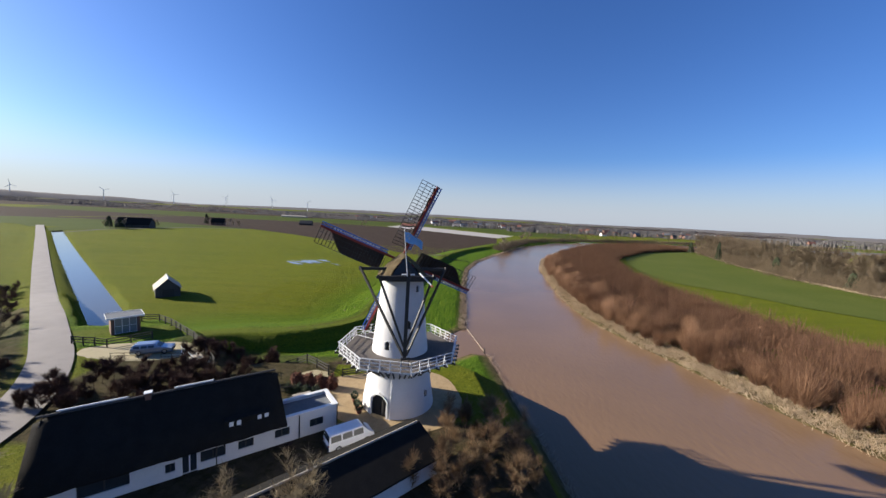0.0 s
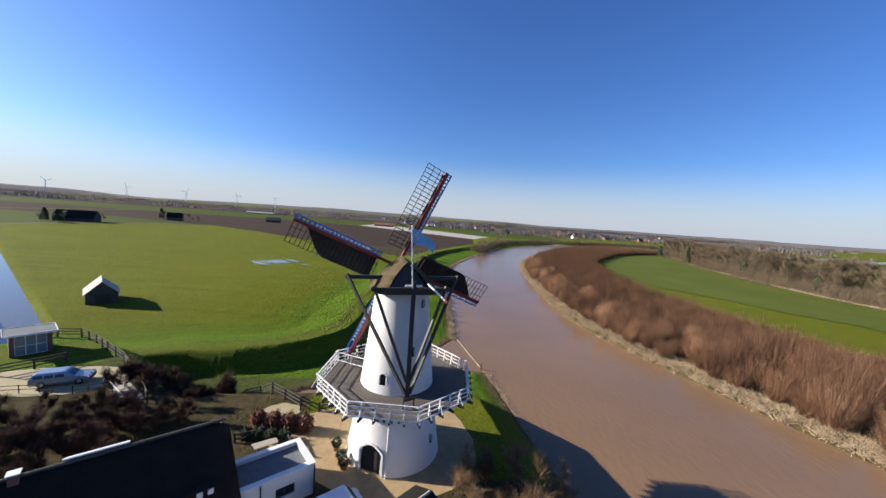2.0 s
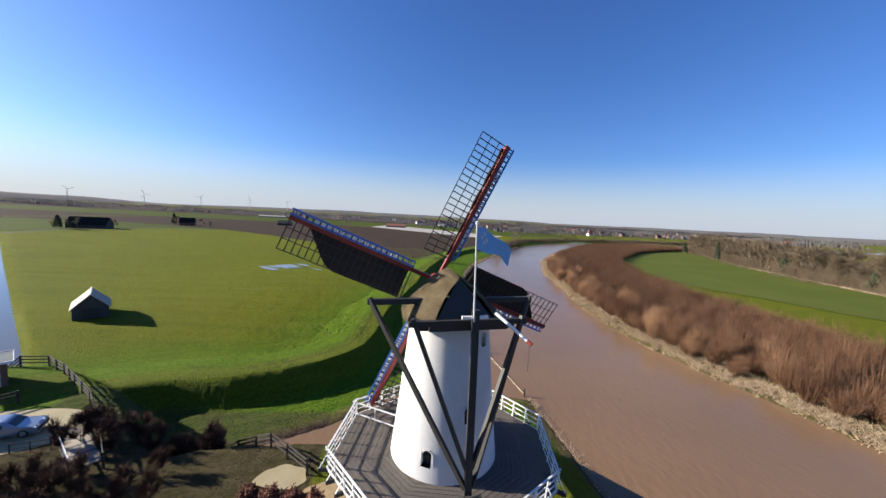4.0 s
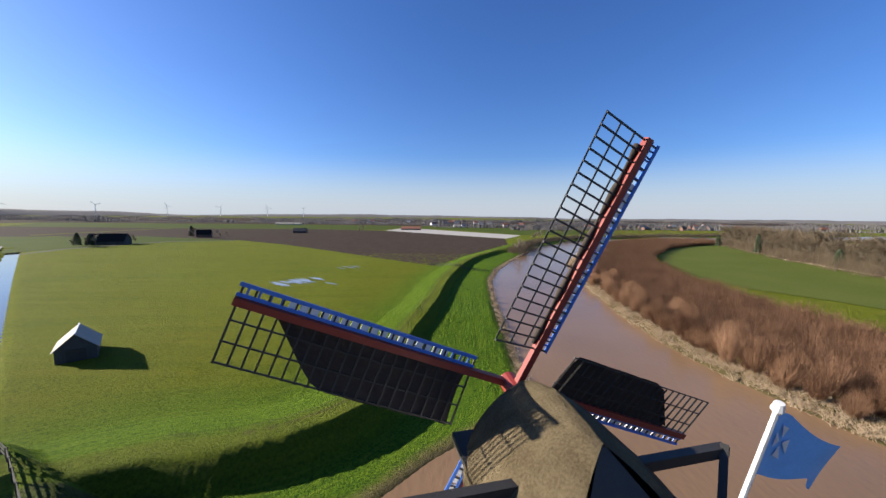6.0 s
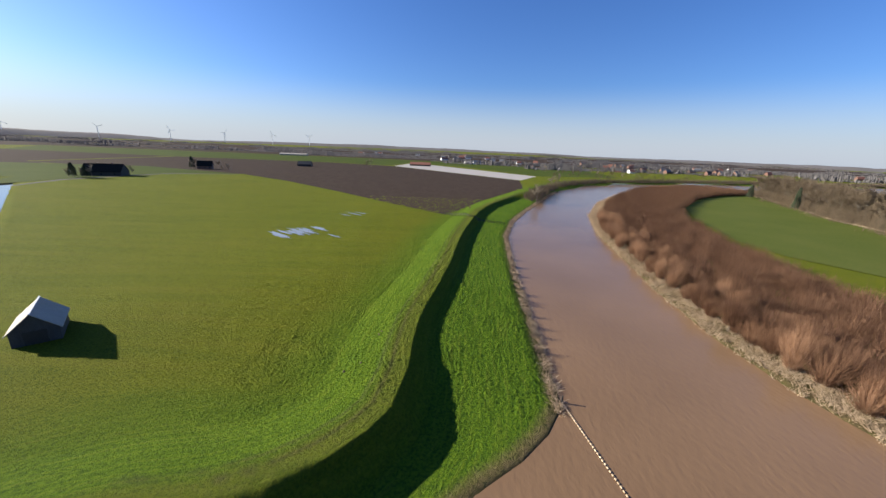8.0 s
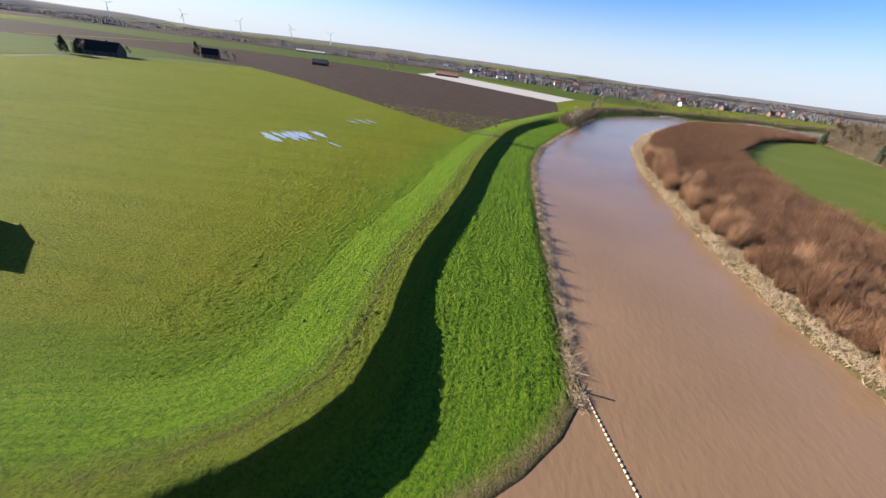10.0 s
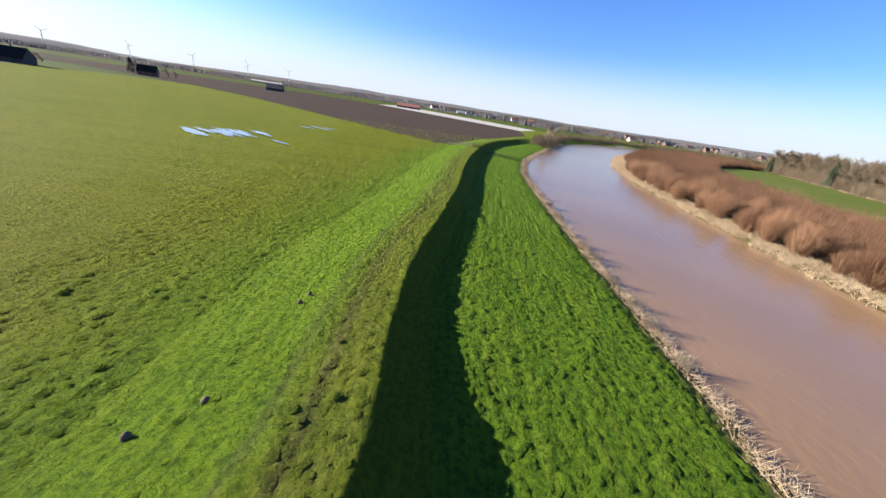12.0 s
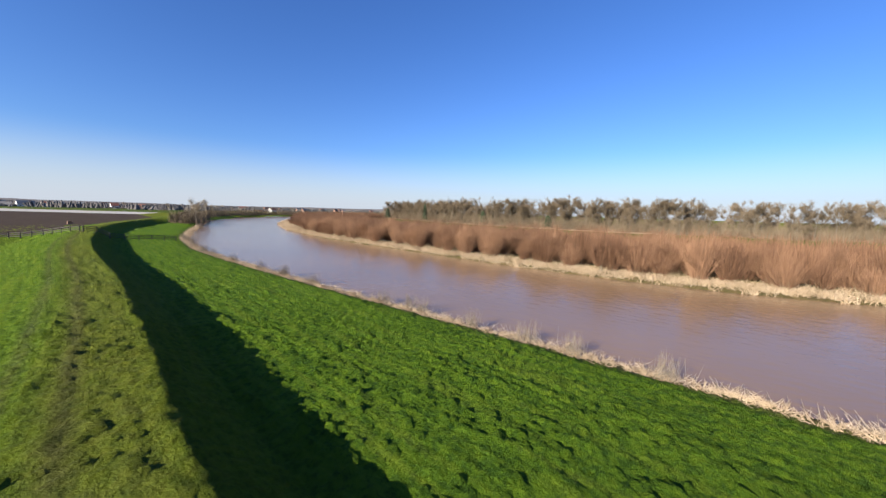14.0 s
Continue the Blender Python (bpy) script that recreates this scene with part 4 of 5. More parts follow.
def outbuilding():
    """The low building opposite the house, seen from over its roof."""
    ob = thing("outbuilding", "low outbuilding with a black pitched roof and a white wall", "building", (-0.6, 30.3, YARD_Z), 39.5)
    bm = B()
    box(bm, (-14.5, -4.4, 0), (-0.4, -4.15, 1.75))
    box(bm, (-14.5, -0.3, 0), (-0.4, -0.05, 2.3))
    box(bm, (-0.65, -4.15, 0), (-0.4, -0.3, 1.75))
    part("wall", bm, WHITEWASH, ob, "white rendered wall")
    bm = B()
    loft(bm, [[(x, -4.75, 1.55), (x, -4.75, 1.72), (x, -1.4, 3.0), (x, 0.1, 2.45), (x, 0.1, 2.3), (x, -1.4, 2.8)] for x in (-14.7, -10, -5, 0.0)], closed=True)
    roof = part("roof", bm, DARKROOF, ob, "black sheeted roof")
    bm = B()
    for x in np.arange(-14.6, -0.2, 0.36):
        rod(bm, (x, -1.4, 3.03), (x + 0.34, -1.4, 3.03), 0.09, 0.09, 6)
    part("ridge_tile", bm, PALEROOF, roof, "pale ridge tiles")
    return ob


outbuilding()


def vehicle(name, label, at, turn, size, profile, glass_z, paint, roof_paint=None):
    """A road vehicle: lofted body from a side profile, windows, wheels with rims, lamps, bumpers. Local +x is ahead."""
    L, W, H = size
    ob = thing(name, label, name.split("_")[-1] if "car" not in name else "car", at, turn)
    bm = B()
    low, high = profile["low"], profile["high"]
    sec = []
    for k, (x, zt) in enumerate(high):
        lean = 0.0 if zt < glass_z else 0.16 * (zt - glass_z) / (H - glass_z)
        mid = min(zt, glass_z)
        sec.append([(x, -W / 2 + 0.08, low), (x, -W / 2, low + 0.25), (x, -W / 2, mid), (x, -W / 2 + lean, zt - 0.04), (x, -W / 2 + lean + 0.1, zt), (x, W / 2 - lean - 0.1, zt), (x, W / 2 - lean, zt - 0.04), (x, W / 2, mid), (x, W / 2, low + 0.25), (x, W / 2 - 0.08, low)])
    loft(bm, sec, closed=True)
    part("body", bm, paint, ob, "", False)
    top = [p for p in high if p[1] > H - 0.12]
    xa, xb = top[0][0], top[-1][0]
    for s in (-1, 1):
        n = profile["panes"]
        for i in range(n):
            x0, x1 = xa + (xb - xa) * i / n + 0.05, xa + (xb - xa) * (i + 1) / n - 0.05
            bm = B()
            y0, y1 = s * (W / 2 + 0.006), s * (W / 2 - 0.13)
            vs = [bm.verts.new(p) for p in ((x0, y0, glass_z + 0.04), (x1, y0, glass_z + 0.04), (x1 - 0.03, y1, H - 0.15), (x0 + 0.03, y1, H - 0.15))]
            bm.faces.new(vs if s < 0 else vs[::-1])
            part("side_window", bm, GLASS, ob)
    for (x0, z0), (x1, z1) in (profile["screen"], profile["rear"]):
        bm = B()
        o = 0.012 if x0 > 0 else -0.012
        bm.faces.new([bm.verts.new(p) for p in ((x0 + o, -W / 2 + 0.12, z0 + 0.02), (x0 + o, W / 2 - 0.12, z0 + 0.02), (x1 + o, W / 2 - 0.27, z1), (x1 + o, -W / 2 + 0.27, z1))])
        part("windscreen" if x0 > 0 else "rear_window", bm, GLASS, ob)
    for x in (-L * 0.3, L * 0.32):
        for s in (-1, 1):
            bm = B()
            rod(bm, (x, s * (W / 2 - 0.2), 0.33), (x, s * (W / 2 + 0.012), 0.33), 0.33, 0.33, 20)
            w = part("wheel", bm, RUBBER, ob)
            bm = B()
            rod(bm, (x, s * (W / 2 + 0.012), 0.33), (x, s * (W / 2 + 0.03), 0.33), 0.2, 0.18, 14)
            part("rim", bm, CHROME, w)
    for x, s in ((L / 2, 1), (-L / 2, -1)):
        bm = B()
        box(bm, (min(x, x + s * 0.05), -W / 2 + 0.1, 0.35), (max(x, x + s * 0.05), W / 2 - 0.1, 0.62))
        part("bumper", bm, RUBBER, ob)
        for y in (-W / 2 + 0.25, W / 2 - 0.25):
            bm = B()
            box(bm, (min(x - s * 0.05, x + s * 0.02), y - 0.14, 0.72), (max(x - s * 0.05, x + s * 0.02), y + 0.14, 0.9))
            part("headlight" if s > 0 else "tail_light", bm, CHROME if s > 0 else LAMP, ob)
    return ob


vehicle("passenger_van", "white passenger van parked on the yard by the mill", (-6.0, 30.5, YARD_Z + 0.03), 33, (4.9, 1.9, 1.95),
        {"low": 0.28, "panes": 3, "high": [(-2.45, 0.95), (-2.44, 1.2), (-2.3, 1.88), (-2.1, 1.95), (1.1, 1.95), (1.25, 1.9), (1.9, 1.15), (2.35, 0.95), (2.45, 0.65)], "screen": ((1.88, 1.17), (1.3, 1.85)), "rear": ((-2.44, 1.2), (-2.33, 1.8))}, 1.15, VANPAINT).scale = (0.86, 0.86, 0.82)
vehicle("estate_car", "silver-blue estate car on the sandy lay-by", (-36.9, 48.9, YARD_Z + 0.07), 20, (4.6, 1.8, 1.48),
        {"low": 0.22, "panes": 3, "high": [(-2.3, 0.7), (-2.28, 0.95), (-2.0, 1.4), (-1.8, 1.47), (0.2, 1.48), (0.4, 1.44), (1.1, 0.95), (2.1, 0.8), (2.3, 0.6)], "screen": ((1.06, 0.98), (0.42, 1.41)), "rear": ((-2.26, 0.97), (-2.02, 1.37))}, 0.92, CARPAINT)


def pavilion():
    ob = thing("pavilion", "small brick pavilion with a glass front and flat roof", "pavilion", (-47.3, 57.0, YARD_Z), 45)
    bm = B()
    box(bm, (-1.75, -1.4, 0), (-1.35, 1.5, 2.6))
    box(bm, (1.35, -1.4, 0), (1.75, 1.5, 2.6))
    box(bm, (-1.35, 1.3, 0), (1.35, 1.5, 2.6))
    part("wall", bm, BRICK, ob, "brown brick piers and back wall")
    for i in range(3):
        bm = B()
        x = -1.3 + i * 0.87
        box(bm, (x, -1.3, 0.1), (x + 0.82, -1.27, 2.45))
        pane = part("pane", bm, PAVGLASS, ob, "pale reflecting glass")
        bm = B()
        for a, b in (((x, -1.33, 0.1), (x, -1.33, 2.5)), ((x + 0.84, -1.33, 0.1), (x + 0.84, -1.33, 2.5)), ((x, -1.33, 1.25), (x + 0.84, -1.33, 1.25)), ((x, -1.33, 0.12), (x + 0.84, -1.33, 0.12))):
            beam(bm, a, b, 0.05)
        part("frame", bm, WHITE, pane)
    bm = B()
    box(bm, (-2.2, -1.9, 2.6), (2.2, 1.9, 2.78))
    roof = part("roof", bm, GREYROOF, ob, "flat grey roof")
    bm = B()
    for a, b in (((-2.22, -1.92, 2.72), (2.22, -1.92, 2.72)), ((-2.22, 1.92, 2.72), (2.22, 1.92, 2.72)), ((-2.22, -1.92, 2.72), (-2.22, 1.92, 2.72)), ((2.22, -1.92, 2.72), (2.22, 1.92, 2.72))):
        beam(bm, a, b, 0.06, 0.24)
    part("fascia", bm, WHITE, roof, "white fascia")


pavilion()


def field_shed():
    """The lone barn in the meadow."""
    ob = thing("field_barn", "small dark wooden barn with a pale roof slope in the meadow", "barn", (-72.0, 95.5, FIELD_Z), 0)
    ob.matrix_basis = pose(-64.3, 90.2, 2.45, 0, 0, 128)
    L, W, H, R = 6.8, 4.9, 2.1, 4.5
    bm = B()
    box(bm, (-L / 2, -W / 2, 0), (L / 2, W / 2, H))
    for x in (-L / 2, L / 2):
        vs = [bm.verts.new((x, y, z)) for y, z in ((-W / 2, H), (W / 2, H), (0, R))]
        bm.faces.new(vs if x > 0 else vs[::-1])
    part("wall", bm, BARNWOOD, ob, "dark weathered boarding")
    for s in (-1, 1):
        bm = B()
        loft(bm, [[(x, s * (W / 2 + 0.35), H - 0.25), (x, s * (W / 2 + 0.35), H - 0.15), (x, 0, R + 0.12), (x, 0, R)] for x in (-L / 2 - 0.3, L / 2 + 0.3)], closed=True)
        part("roof_slope", bm, PALEROOF, ob, "pale sheet roofing")
    bm = B()
    beam(bm, (-L / 2 - 0.3, 0, R + 0.14), (L / 2 + 0.3, 0, R + 0.14), 0.2, 0.08)
    part("ridge", bm, WHITE, ob)
    bm = B()
    box(bm, (-L / 2 - 0.06, -1.2, 0), (-L / 2, 1.2, 2.0))
    part("door", bm, BLACK, ob)


field_shed()


def ground_at(x, y):
    return float(height(np.array([x]), np.array([y]))[0])


def fence(points, label, rails=(0.45, 0.85, 1.2), gap=2.2, tall=1.3, mat=FENCEWOOD):
    ob = thing("fence", label, "fence")
    prev = None
    for (ax, ay), (bx, by) in zip(points, points[1:]):
        k = max(1, round(math.hypot(bx - ax, by - ay) / gap))
        for i in range(k + (1 if (bx, by) == points[-1] else 0)):
            x, y = ax + (bx - ax) * i / k, ay + (by - ay) * i / k
            z = ground_at(x, y)
            bm = B()
            beam(bm, (x, y, z - 0.15), (x, y, z + tall), 0.13)
            part("post", bm, mat, ob)
            if prev:
                for h in rails:
                    bm = B()
                    beam(bm, (prev[0], prev[1], prev[2] + h), (x, y, z + h), 0.05, 0.13)
                    part("rail", bm, mat, ob)
            prev = (x, y, z)
    return ob


fence([(-49.5, 50.8), (-46.2, 50.6), (-44.2, 50.2), (-42.4, 52.0), (-40.8, 53.9)], "dark wooden post-and-rail fence before the pavilion")
fence([(-52.5, 60.5), (-48.4, 61.8), (-45.6, 62.0), (-42.2, 60.0), (-39, 57.5), (-34.8, 54.2), (-31.5, 50.6), (-28.5, 47.4), (-26.3, 44.9)], "dark wooden fence along the top of the dyke")
fence([(-24.5, 48.8), (-20.5, 49.6), (-17, 48.4), (-13.5, 45.6), (-11.5, 43.8)], "dark wooden fence beside the sandy path")
fence([(-9.6, 43.3), (-8.0, 44.0), (-6.4, 43.2)], "short dark gate beside the mill", (0.3, 0.6, 0.9), 1.6, 1.05)
fence([(-2.0, 202.5), (1.5, 201), (5.5, 197.5), (9.5, 191.5)], "dark field gate and fence on the dyke", (0.45, 0.8, 1.15), 2.0)
fence([(9.8, 190.5), (13.5, 189.5), (18, 188.6), (24.5, 187.6)], "dark fence down the dyke to the reeds", (0.45, 0.8, 1.15), 2.2)


def footbridge():
    ob = thing("footbridge", "grey plank ramp with a white handrail below the dyke fence", "footbridge", (-32.6, 49.6, YARD_Z + 0.04), -42)
    for i in range(22):
        bm = B()
        box(bm, (i * 0.3, -0.85, 0), (i * 0.3 + 0.28, 0.85, 0.05))
        part("plank", bm, PALEROOF if i % 5 else GREYROOF, ob)
    for y in (-0.9, 0.9):
        bm = B()
        beam(bm, (0, y, 0.06), (6.6, y, 0.06), 0.1, 0.14)
        part("kerb_beam", bm, FENCEWOOD, ob)
    for x in (0.2, 2.4, 4.6, 6.4):
        bm = B()
        beam(bm, (x, -0.9, 0.1), (x, -0.9, 1.05), 0.07)
        part("rail_post", bm, WHITE, ob)
    bm = B()
    beam(bm, (0, -0.9, 1.05), (6.6, -0.9, 1.05), 0.07, 0.09)
    part("handrail", bm, WHITE, ob)


footbridge()


def barrier(x, y, turn, L):
    ob = thing("barrier", "low tubular barrier at the edge of the lay-by", "barrier", (x, y, YARD_Z), turn)
    for z in (0.45, 0.85):
        bm = B()
        rod(bm, (0, 0, z), (L, 0, z), 0.035, n=6)
        part("rail", bm, FENCEWOOD, ob)
    for k in range(3):
        bm = B()
        rod(bm, (L * k / 2, 0, -0.05), (L * k / 2, 0, 0.9), 0.04, n=6)
        part("post", bm, FENCEWOOD, ob)


barrier(-40.5, 46.4, 8, 3.2)
barrier(-34.2, 46.6, 14, 2.4)


def pot_plant(x, y, r, tall):
    ob = thing("potted_shrub", "round evergreen shrub in a clay pot by the mill door", "plant", (x, y, YARD_Z + 0.03), 0, "pots by the mill door")
    bm = B()
    loft(bm, [[(q * math.cos(k * math.tau / 14), q * math.sin(k * math.tau / 14), z) for k in range(14)] for q, z in ((r * 0.6, 0), (r * 0.85, 0.3), (r * 0.95, 0.34), (r * 0.8, 0.36))], closed=True)
    part("pot", bm, REDTILE, ob)
    bm = B()
    g_ = random.Random(int(x * 100))
    for k in range(260):
        v = Vector((g_.gauss(0, 1), g_.gauss(0, 1), g_.gauss(0, 1))).normalized() * r * g_.uniform(0.7, 1.1)
        c = Vector((0, 0, 0.35 + tall / 2)) + Vector((v.x, v.y, v.z * tall / (2 * r)))
        rod(bm, c, c + v.normalized() * 0.1 + Vector((g_.gauss(0, 0.05), g_.gauss(0, 0.05), g_.gauss(0, 0.05))), 0.05, 0.005, 3, False)
    part("leaves", bm, EVERGREEN, ob)


for x, y, r, tall in ((-6.0, 35.2, 0.38, 0.7), (-6.4, 36.1, 0.3, 0.55), (-6.9, 37.4, 0.34, 0.8)):
    pot_plant(x, y, r, tall)


def picnic_table(x, y, turn):
    ob = thing("picnic_table", "weathered wooden picnic table with benches behind the annexe", "table", (x, y, YARD_Z), turn)
    for i in range(4):
        bm = B()
        box(bm, (-0.9, -0.36 + i * 0.18, 0.72), (0.9, -0.2 + i * 0.18, 0.76))
        part("tabletop_board", bm, PALEROOF, ob)
    for yy in (-0.75, 0.75):
        bm = B()
        box(bm, (-0.9, yy - 0.13, 0.42), (0.9, yy + 0.13, 0.46))
        part("bench", bm, PALEROOF, ob)
    for xx in (-0.65, 0.65):
        for s in (-1, 1):
            bm = B()
            beam(bm, (xx, s * 0.25, 0.72), (xx, s * 0.7, 0), 0.09, 0.05)
            part("leg", bm, BARNWOOD, ob)
        bm = B()
        beam(bm, (xx, -0.85, 0.4), (xx, 0.85, 0.4), 0.09, 0.05)
        part("cross_beam", bm, BARNWOOD, ob)


picnic_table(-12.6, 37.4, 30)
fence([(-15.5, 38.6), (-13.5, 39.4), (-11.2, 38.6), (-10.4, 37.0)], "dark low fence round the terrace", (0.35, 0.75), 1.5, 0.95)

# ---- plants and the far country ----
rng = np.random.default_rng(7)


def strokes(starts, ends, w0, w1, bend=None, seg=2):
    """Many thin tapering shoots, each a three-sided spike of seg lengths; arrays of points in, vertices and faces out."""
    n = len(starts)
    d = ends - starts
    ln = np.linalg.norm(d, axis=1, keepdims=True) + 1e-9
    d = d / ln
    ref = np.where(np.abs(d[:, 2:3]) < 0.9, [[0, 0, 1.0]], [[1.0, 0, 0]])
    a = np.cross(d, ref)
    a /= np.linalg.norm(a, axis=1, keepdims=True) + 1e-9
    b = np.cross(d, a)
    bend = np.zeros_like(starts) if bend is None else bend
    V, F = [], []
    for s in range(seg + 1):
        u = s / seg
        c = starts + (ends - starts) * u + bend * (u * (1 - u) * 4)
        w = (w0 + (w1 - w0) * u)
        w = np.asarray(w).reshape(-1, 1) if np.ndim(w) else w
        for k in range(3):
            ang = k * math.tau / 3
            V.append(c + (a * math.cos(ang) + b * math.sin(ang)) * w)
    V = np.stack(V, 1).reshape(-1, 3)
    base = np.arange(n)[:, None] * (3 * (seg + 1))
    for s in range(seg):
        for k in range(3):
            q = [s * 3 + k, s * 3 + (k + 1) % 3, (s + 1) * 3 + (k + 1) % 3, (s + 1) * 3 + k]
            F.append(base + np.array(q))
    return V, np.concatenate(F)


def np_mesh(name, V, F, material, smooth=False):
    me = bpy.data.meshes.new(name)
    F = np.asarray(F)
    k = F.shape[1]
    me.vertices.add(len(V))
    me.vertices.foreach_set("co", np.asarray(V, np.float32).ravel())
    me.loops.add(F.size)
    me.loops.foreach_set("vertex_index", F.astype(np.int32).ravel())
    me.polygons.add(len(F))
    me.polygons.foreach_set("loop_start", np.arange(0, F.size, k, dtype=np.int32))
    me.update(calc_edges=True)
    me.validate()
    me.materials.append(material)
    if smooth:
        me.polygons.foreach_set("use_smooth", [True] * len(me.polygons))
    return me


def willow_rods(n, tall, spread, head, seed):
    r = np.random.default_rng(seed)
    ang, rad = r.uniform(0, math.tau, n), np.sqrt(r.uniform(0, 1, n))
    s = np.stack([0.85 * rad * np.cos(ang), 0.85 * rad * np.sin(ang), head + r.uniform(-0.6, 0.15, n)], -1)
    h = tall * (0.35 + 0.65 * r.uniform(0, 1, n) ** 0.6)
    out = spread * rad * r.uniform(0.7, 1.25, n)
    ang2 = ang + r.normal(0, 0.35, n)
    h = h * (1 - 0.45 * rad ** 2.5)
    e = s + np.stack([out * np.cos(ang2), out * np.sin(ang2), h], -1)
    bend = np.stack([np.cos(ang) * 0.25 * rad, np.sin(ang) * 0.25 * rad, -0.1 * rad], -1)
    return s, e, bend


def willow_model(seed):
    """A pollard: knobbly stump and a fountain of straight red rods."""
    r = random.Random(seed)
    head = r.uniform(0.6, 1.3)
    bm = B()
    secs = []
    lx, ly = r.uniform(-0.15, 0.15), r.uniform(-0.15, 0.15)
    for z, w in ((-0.3, 0.3), (0.2, 0.22), (0.7 * head, 0.2), (head - 0.1, 0.34), (head + 0.12, 0.26)):
        secs.append([(lx * z + w * r.uniform(0.8, 1.2) * math.cos(k * math.tau / 7), ly * z + w * r.uniform(0.8, 1.2) * math.sin(k * math.tau / 7), z) for k in range(7)])
    loft(bm, secs, closed=True)
    ob = tagged(new("pollard_willow"), "bare pollard willow with a fan of red-brown rods", "tree", "willows on the far bank")
    part("stump", bm, STUMP, ob)
    s, e, bend = willow_rods(360, r.uniform(4.2, 5.6), r.uniform(1.5, 2.1), head, seed)
    V, F = strokes(s, e, 0.022, 0.008, bend, 1)
    crown = new("crown", np_mesh("crown", V, F, OSIER))
    crown.parent = ob
    return ob


def belt_points(step, lo, hi, jitter, seed, far=False):
    """Places along the right bank, between lo and hi metres behind the water."""
    r = np.random.default_rng(seed)
    line = np.array(RIGHT_BANK[::-1], float)
    line = line[(line[:, 1] > -60) & (line[:, 1] < 430)]
    pts = []
    for (ax, ay), (bx, by) in zip(line[:-1], line[1:]):
        ln = math.hypot(bx - ax, by - ay)
        nx_, ny_ = (by - ay) / ln, -(bx - ax) / ln
        for i in range(max(1, int(ln / step))):
            u = (i + r.uniform(0, 1)) * step / ln
            for o in np.arange(lo, hi, step):
                oo = o + r.uniform(-jitter, jitter)
                pts.append((ax + (bx - ax) * u + nx_ * oo + r.uniform(-jitter, jitter), ay + (by - ay) * u + ny_ * oo))
    return np.array(pts)


def belt_width(y):
    return np.interp(y, [-60, 40, 90, 150, 200, 260, 330, 430], [46, 46, 42, 40, 42, 48, 60, 60])


models = [willow_model(11 + i) for i in range(5)]
front = belt_points(3.3, 4.2, 12.0, 1.2, 3)
front = front[(front[:, 1] > 28) & (front[:, 1] < 215)]
rng.shuffle(front)
front = front[:290]
for i, (x, y) in enumerate(front):
    m = pose(x, y, ground_at(x, y), 0, 0, rng.uniform(0, 360)) @ Matrix.Diagonal((1, 1, 1, 1))
    if i < len(models):
        models[i].matrix_basis = m
    else:
        o = copy_thing(models[i % len(models)], m)
        k = rng.uniform(0.8, 1.15)
        o.scale = (k, k, k * rng.uniform(0.75, 1.25))
# the rest of the osier bed is past counting
back = belt_points(3.1, 6.5, 62.0, 1.3, 5)
db, _ = seg_distance(back[:, 0], back[:, 1], np.array(RIGHT_BANK, float))
back = back[(db > 6.5) & (db < belt_width(back[:, 1]))]
near_back = back[back[:, 1] < 430]
S, E, Bd = [], [], []
variants = [willow_rods(int(rng.uniform(100, 150)), rng.uniform(4.4, 5.6), rng.uniform(1.5, 2.2), 0.5, 90 + i) for i in range(8)]
hz = height(near_back[:, 0], near_back[:, 1])
for i, (x, y) in enumerate(near_back):
    s, e, b = variants[i % 8]
    k = rng.uniform(0.85, 1.25)
    o = np.array([x, y, hz[i]])
    S.append(s * [k, k, k] + o)
    E.append(e * [k, k, k] + o)
    Bd.append(b)
V, F = strokes(np.concatenate(S), np.concatenate(E), 0.036, 0.014, np.concatenate(Bd), 1)
tagged(new("osier_bed", np_mesh("osier_bed", V, F, OSIER)), "dense bed of red-brown osier rods behind the bank", "willows", kind="stuff")


def reeds(name, pts, z, tall, per, spread, label, mat, lean=0.5, w=0.02, seed=1):
    r = np.random.default_rng(seed)
    n = len(pts) * per
    c = np.repeat(np.column_stack([pts, z]), per, 0)
    s = c + np.column_stack([r.normal(0, spread, n), r.normal(0, spread, n), np.full(n, -0.05)])
    h = tall * r.uniform(0.35, 1.0, n)
    e = s + np.column_stack([r.normal(0, lean, n) * h, r.normal(0, lean, n) * h, h])
    V, F = strokes(s, e, w, w * 0.3, None, 1)
    return tagged(new(name, np_mesh(name, V, F, mat)), label, "reeds", kind="stuff")


def along(line, gap, off0, off1, seed, ylo, yhi):
    r = np.random.default_rng(seed)
    out = []
    for (ax, ay), (bx, by) in zip(line[:-1], line[1:]):
        ln = math.hypot(bx - ax, by - ay)
        nx_, ny_ = -(by - ay) / ln, (bx - ax) / ln
        for i in range(int(ln / gap)):
            u, o = r.uniform(0, 1), r.uniform(off0, off1)
            y = ay + (by - ay) * u
            if ylo < y < yhi:
                out.append((ax + (bx - ax) * u + nx_ * o, y + ny_ * o))
    return np.array(out)


nb = np.array(INLET_N[-2:] + BANK_N, float)
pts = along(nb, 0.07, -0.3, 1.15, 21, 78, 330)
pts = pts[rng.uniform(0, 1, len(pts)) < np.clip(0.35 + 0.65 * np.sin(pts[:, 1] * 0.7) ** 2, 0, 1)]
reeds("bank_reed", pts, height(pts[:, 0], pts[:, 1]), 0.5, 10, 0.25, "flattened dry reed along the water's edge", REED, 1.1, 0.024, 31)
pts = along(nb, 5.0, 0.1, 0.6, 22, 84, 200)
reeds("standing_reed", pts, height(pts[:, 0], pts[:, 1]), 1.7, 90, 0.35, "clumps of standing dry reed on the bank", TWIG, 0.16, 0.012, 32)
